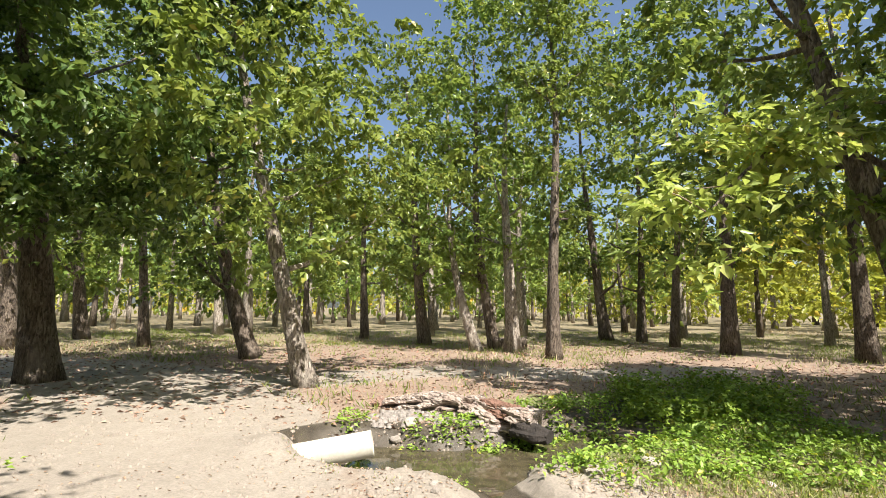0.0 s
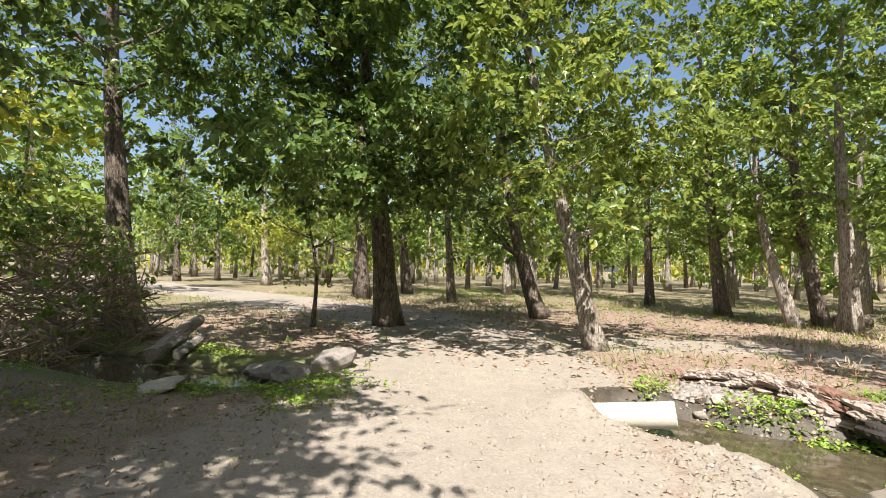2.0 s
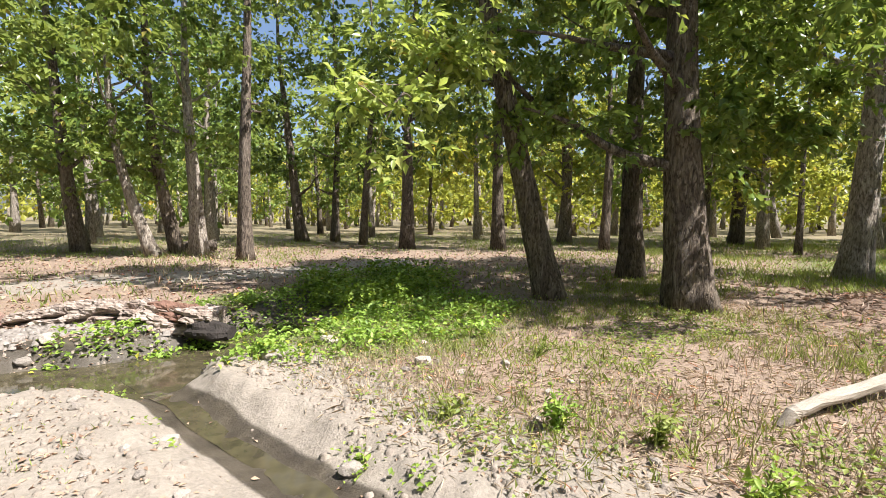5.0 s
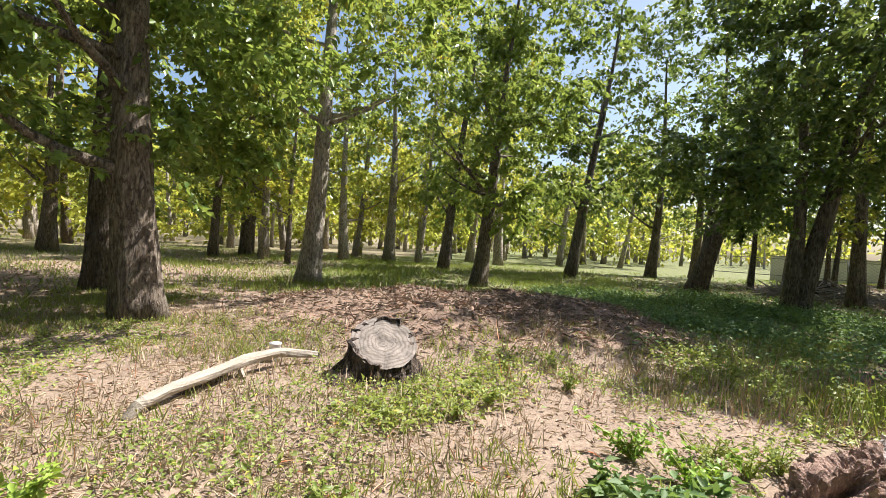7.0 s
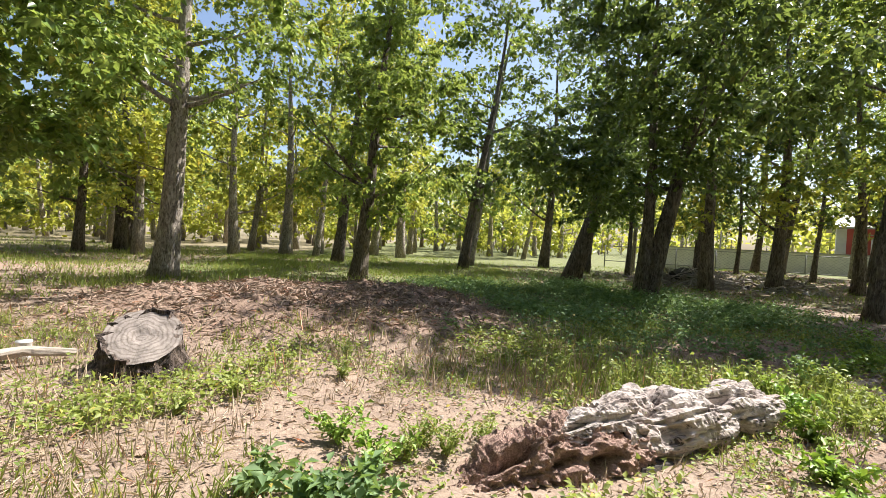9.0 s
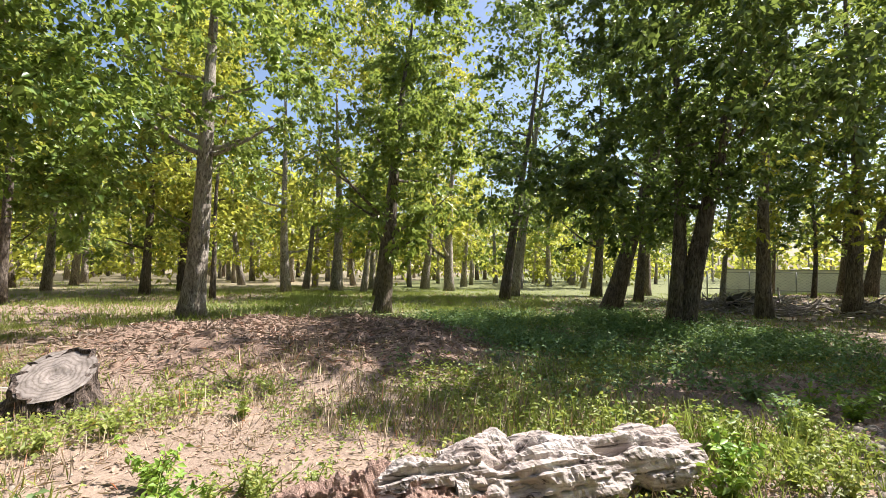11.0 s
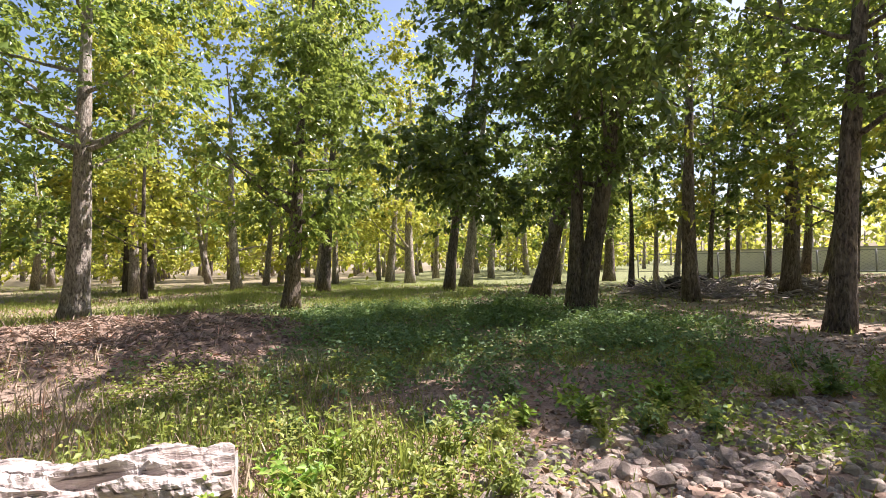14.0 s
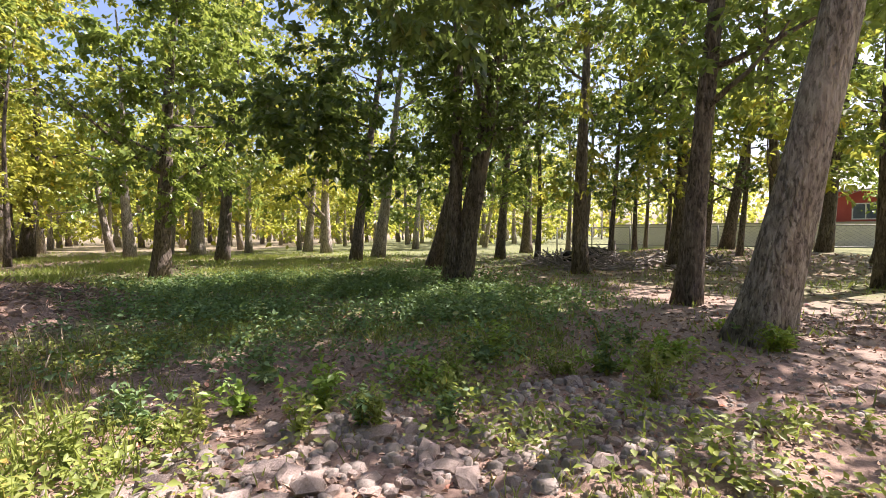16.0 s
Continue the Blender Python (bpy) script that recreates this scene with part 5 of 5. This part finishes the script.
herb_bed("meadow_weeds", p, r, 10, 0.12, 0.045, 0.1, WEED, "small scattered green weeds in dry grass")
p, r = scatter(3200, -12, -2.5, -2.5, 3.5, lambda x, y: 0.9 * (1 - soft(near_line(x, y, STREAM)[0], 1.5, 2.8)) * soft(near_line(x, y, STREAM)[0], 0.95, 1.25) * patches(x, y, 1.6, 38, -0.2, 0.2), 115)
herb_bed("bank_plants", p, r, 10, 0.09, 0.07, 0.09, HERB, "green plants on the shaded stream bank")


def weed(x, y, tall, wide, leaves, material, label, leaf=0.06, seed=0):
    """One plant: several stems with leaves all along them."""
    r = np.random.default_rng(seed + int(abs(x * 97 + y * 31)))
    ob = thing("weed", x, y, float(height(x, y)) - 0.01, label, "weed", "weeds")
    n = 7
    tips = np.stack([r.normal(0, wide, n), r.normal(0, wide, n), tall * r.uniform(0.6, 1.1, n)], 1)
    vs, fs, o = [], [], 0
    for t in tips:
        v, f = tube([(0, 0, 0), t * (0.35, 0.35, 0.55), t], [0.006, 0.005, 0.003], 4, cap=False)
        vs.append(v)
        fs.append(f + o)
        o += len(v)
    stems = place("stalk", raw("stalk", np.concatenate(vs), np.concatenate(fs), WEED), ob)
    u = r.uniform(0.15, 1.05, leaves)[:, None]
    t = tips[r.integers(0, n, leaves)]
    base = t * np.concatenate([u ** 1.3, u ** 1.3, u], 1) + r.normal(0, 0.02, (leaves, 3))
    way = r.normal(0, 1, (leaves, 3)) * (1, 1, 0.5) + (0, 0, 0.15)
    ln = leaf * r.uniform(0.6, 1.3, leaves)
    tagged(stems, kind="stuff")
    tagged(place("foliage", blades("foliage", base, way, r.normal(0, 0.5, (leaves, 3)) + (0, 0, 1), ln, ln * 0.5, material), ob), kind="stuff")


for wx, wy, h, w, n in ((4.7, 0.35, 0.3, 0.09, 170), (5.15, -0.15, 0.28, 0.1, 150), (4.95, -0.9, 0.22, 0.1, 170), (4.2, 1.0, 0.16, 0.1, 90), (5.9, 1.9, 0.2, 0.12, 90),
                       (4.6, -2.9, 0.2, 0.12, 130), (5.3, -2.4, 0.2, 0.1, 110), (6.2, -4.6, 0.3, 0.16, 260), (6.6, -4.3, 0.28, 0.15, 220), (7.4, -3.2, 0.2, 0.1, 110),
                       (7.0, -2.9, 0.18, 0.1, 90), (8.2, -4.0, 0.2, 0.12, 120), (9.0, -3.9, 0.22, 0.12, 120)):
    weed(wx, wy, h, w, n, WEED if n < 160 else HERB, "small leafy green weed on dry ground")
wr = np.random.default_rng(88)
for k in range(34):
    wx, wy = 8.3 + 0.34 * k / 3 + wr.normal(0, 0.7), -8.2 - 0.62 * k / 3 + wr.normal(0, 0.6)
    if wx > 7.4:
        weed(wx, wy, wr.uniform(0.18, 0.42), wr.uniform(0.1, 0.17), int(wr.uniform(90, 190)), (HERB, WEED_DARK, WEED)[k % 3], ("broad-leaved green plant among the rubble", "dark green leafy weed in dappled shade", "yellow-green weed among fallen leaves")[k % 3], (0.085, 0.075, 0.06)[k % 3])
for wx, wy, h, w, n in ((4.9, -4.55, 0.3, 0.2, 230), (5.0, -4.95, 0.26, 0.2, 200), (5.55, -7.0, 0.24, 0.22, 300), (5.9, -7.6, 0.22, 0.22, 280), (6.5, -7.9, 0.24, 0.2, 240), (7.3, -8.3, 0.26, 0.16, 180)):
    weed(wx, wy, h, w, n, HERB, "broad-leaved bright green plant beside the fallen log", 0.085)
for wx, wy, h, w, n in ((7.5, -7.2, 0.5, 0.14, 150), (7.8, -7.6, 0.55, 0.16, 140), (7.2, -6.6, 0.4, 0.14, 110), (8.3, -8.6, 0.45, 0.16, 150), (7.6, -8.9, 0.4, 0.18, 190), (8.5, -9.4, 0.45, 0.16, 180), (8.1, -9.9, 0.3, 0.14, 170), (9.1, -10.6, 0.3, 0.16, 170), (9.9, -11.6, 0.3, 0.14, 140), (10.6, -12.6, 0.28, 0.14, 130)):
    weed(wx, wy, h, w, n, WEED, "tall straggling weed with yellow-green stems")


# the worn edge of the track by the pipe: short dry grass, twigs and leaf crumbs
p, r = scatter(2600, -0.8, 3.2, 0.0, 4.8, lambda x, y: 0.75 * (1 - soft(near_line(x, y, [(0.2, 4.3), (0.5, 3.2), (1.2, 2.0), (1.9, 0.6)])[0], 0.15, 0.8)) * patches(x, y, 1.8, 45, -0.3, 0.2), 121)
tufts("edge_grass", p[::3], r, 5, 0.07, 0.007, 0.05, WEED, "short trodden grass at the track's edge", 0.8)
flat_bits("edge_litter", p, r, 0.05, 0.35, LITTER, "crumbled leaves and twigs at the track's edge")
p, r = scatter(1400, 0.3, 2.6, 4.7, 6.2, lambda x, y: 0.8 * patches(x, y, 2.5, 46, -0.2, 0.2), 122)
clods("bank_stones", p, r, 0.05, WET_STONE, "small damp stones and mud lumps on the pool bank")
p, r = scatter(2600, 2.9, 6.4, -2.5, 3.4, lambda x, y: 0.85 * soft(near_line(x, y, CHANNEL)[0], 0.4, 0.9) * patches(x, y, 1.7, 47, -0.1, 0.3), 123)
herb_bed("ditch_weeds", p[::4], r, 9, 0.13, 0.04, 0.08, WEED, "small green weeds on the ditch bank")
tufts("ditch_grass", p, r, 4, 0.11, 0.007, 0.06, DRY, "thin dry grass on the ditch bank", 0.7)
p, r = scatter(900, -4.5, 1.6, -3, 6.5, lambda x, y: 0.6 * (1 - soft(near_line(x, y, ROAD)[0], 1.2, 2.4)), 124)
clods("track_pebbles", p, r, 0.022, SOIL, "pale pebbles strewn over the dusty track")
p, r = scatter(2600, -5, 2.2, -3, 7.5, lambda x, y: 0.8 * patches(x, y, 1.2, 48, -0.3, 0.3), 125)
flat_bits("track_litter", p, r, 0.04, 0.45, LITTER, "bleached leaf crumbs on the dusty track")
r = np.random.default_rng(126)
a, q = r.uniform(0, 6.28, 60), np.sqrt(r.uniform(0.1, 1, 60))
c = np.stack([-11.9 + 2.7 * q * np.cos(a), 2.0 + 1.7 * q * np.sin(a), 0.2 + 2.6 * (1 - q * q) + r.uniform(0, 0.5, 60)], 1)
base, way, up, ln = crown_cloud(2600, c, 0.22, 0.13, 127)
tagged(new("creeper", blades("creeper", base, way, up, ln, ln * 0.6, LEAF)), "green creeper leaves over the brushwood heap", "creeper", kind="stuff")
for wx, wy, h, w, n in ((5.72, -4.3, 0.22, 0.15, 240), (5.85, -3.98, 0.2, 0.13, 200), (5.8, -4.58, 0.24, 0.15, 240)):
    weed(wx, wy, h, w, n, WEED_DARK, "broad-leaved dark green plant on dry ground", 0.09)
for wx, wy, h, w, n in ((6.55, -5.1, 0.26, 0.14, 330), (6.42, -4.8, 0.24, 0.14, 300), (6.75, -5.4, 0.26, 0.13, 300), (6.7, -4.9, 0.22, 0.12, 260)):
    weed(wx, wy, h, w, n, WEED, "bushy fine-leaved yellow-green weed beside the rotten log", 0.04)
p, r = scatter(1500, 7.6, 11.5, -9.5, -3.2, lambda x, y: 0.7 * (1 - mound_at(x, y)) * patches(x, y, 1.4, 49, -0.2, 0.3), 128)
tufts("dry_stems", p, r, 3, 0.3, 0.007, 0.06, DRY, "knee-high dry stems beside the undergrowth", 0.3)
p, r = scatter(2600, -7.0, -1.8, -1.6, 2.4, lambda x, y: soft(near_line(x, y, STREAM)[0], 1.0, 1.3) * (0.25 + 0.75 * patches(x, y, 1.5, 50, -0.2, 0.3)) * soft(near_line(x, y, ROAD)[0], 0.6, 2.0), 129)
flat_bits("bank_litter", p, r, 0.06, 0.5, LITTER, "brown leaves in the shade beside the track")
tufts("bank_grass", p[::3], r, 5, 0.08, 0.009, 0.06, WEED, "short green grass in the shade beside the track", 0.8)
clods("bank_crumbs", p[1::3], r, 0.03, SOIL, "crumbs of earth beside the track")

# crumbled banks of the ditch: pale clods, flakes and a few tufts
p, r = scatter(3400, 1.0, 5.6, -1.2, 4.2, lambda x, y: 0.75 * soft(near_line(x, y, CHANNEL)[0], 0.22, 0.4) * (1 - soft(near_line(x, y, CHANNEL)[0], 0.9, 1.9)) * patches(x, y, 2.0, 51, -0.35, 0.2), 130)
clods("bank_clods", p[::4], r, 0.036, SOIL, "pale crumbling clods along the ditch banks")
clods("bank_crumbs", p[1::2], r, 0.022, SOIL, "fine dry crumbs along the ditch banks")
p, r = scatter(260, 1.6, 4.4, -0.8, 3.8, lambda x, y: 0.9 * (1 - soft(np.abs(near_line(x, y, CHANNEL)[0] - 0.38), 0.06, 0.22)) * patches(x, y, 2.4, 52, 0.0, 0.25), 131)
herb_bed("ditch_herbs", p, r, 14, 0.1, 0.045, 0.06, HERB, "small bright herbs at the edge of the ditch")

p, r = scatter(8000, 14, 34, -8, 12, lambda x, y: (1 - mound_at(x, y)) * (0.15 + 0.85 * patches(x, y, 0.7, 53, -0.2, 0.3)), 132)
tufts("shade_grass", p, r, 5, 0.24, 0.02, 0.14, WEED, "soft green grass under the trees behind the mound", 0.6)

p, r = scatter(1500, 7.2, 10.6, -13.6, -9.0, lambda x, y: 0.8 * (1 - soft(near_line(x, y, COBBLE)[0], 0.5, 1.3)), 133)
clods("rubble_earth", p, r, 0.05, SOIL, "crumbled brown earth between the rubble stones")
p, r = scatter(420, 7.2, 11.5, -14.5, -8.6, lambda x, y: patches(x, y, 1.9, 54, -0.1, 0.3) * (1 - soft(near_line(x, y, COBBLE)[0], 0.9, 1.7)), 134)
herb_bed("rubble_weeds", p, r, 22, 0.24, 0.06, 0.1, WEED, "bright leafy weeds among the rubble")
p, r = scatter(560, 7.0, 9.4, -9.9, -7.4, lambda x, y: 0.8 * patches(x, y, 1.3, 55, -0.3, 0.2), 135)
tufts("path_grass", p[p[:, 1] < -8.2][::2], r, 6, 0.26, 0.008, 0.07, WEED, "long arching yellow-green grass at the path edge", 0.45)
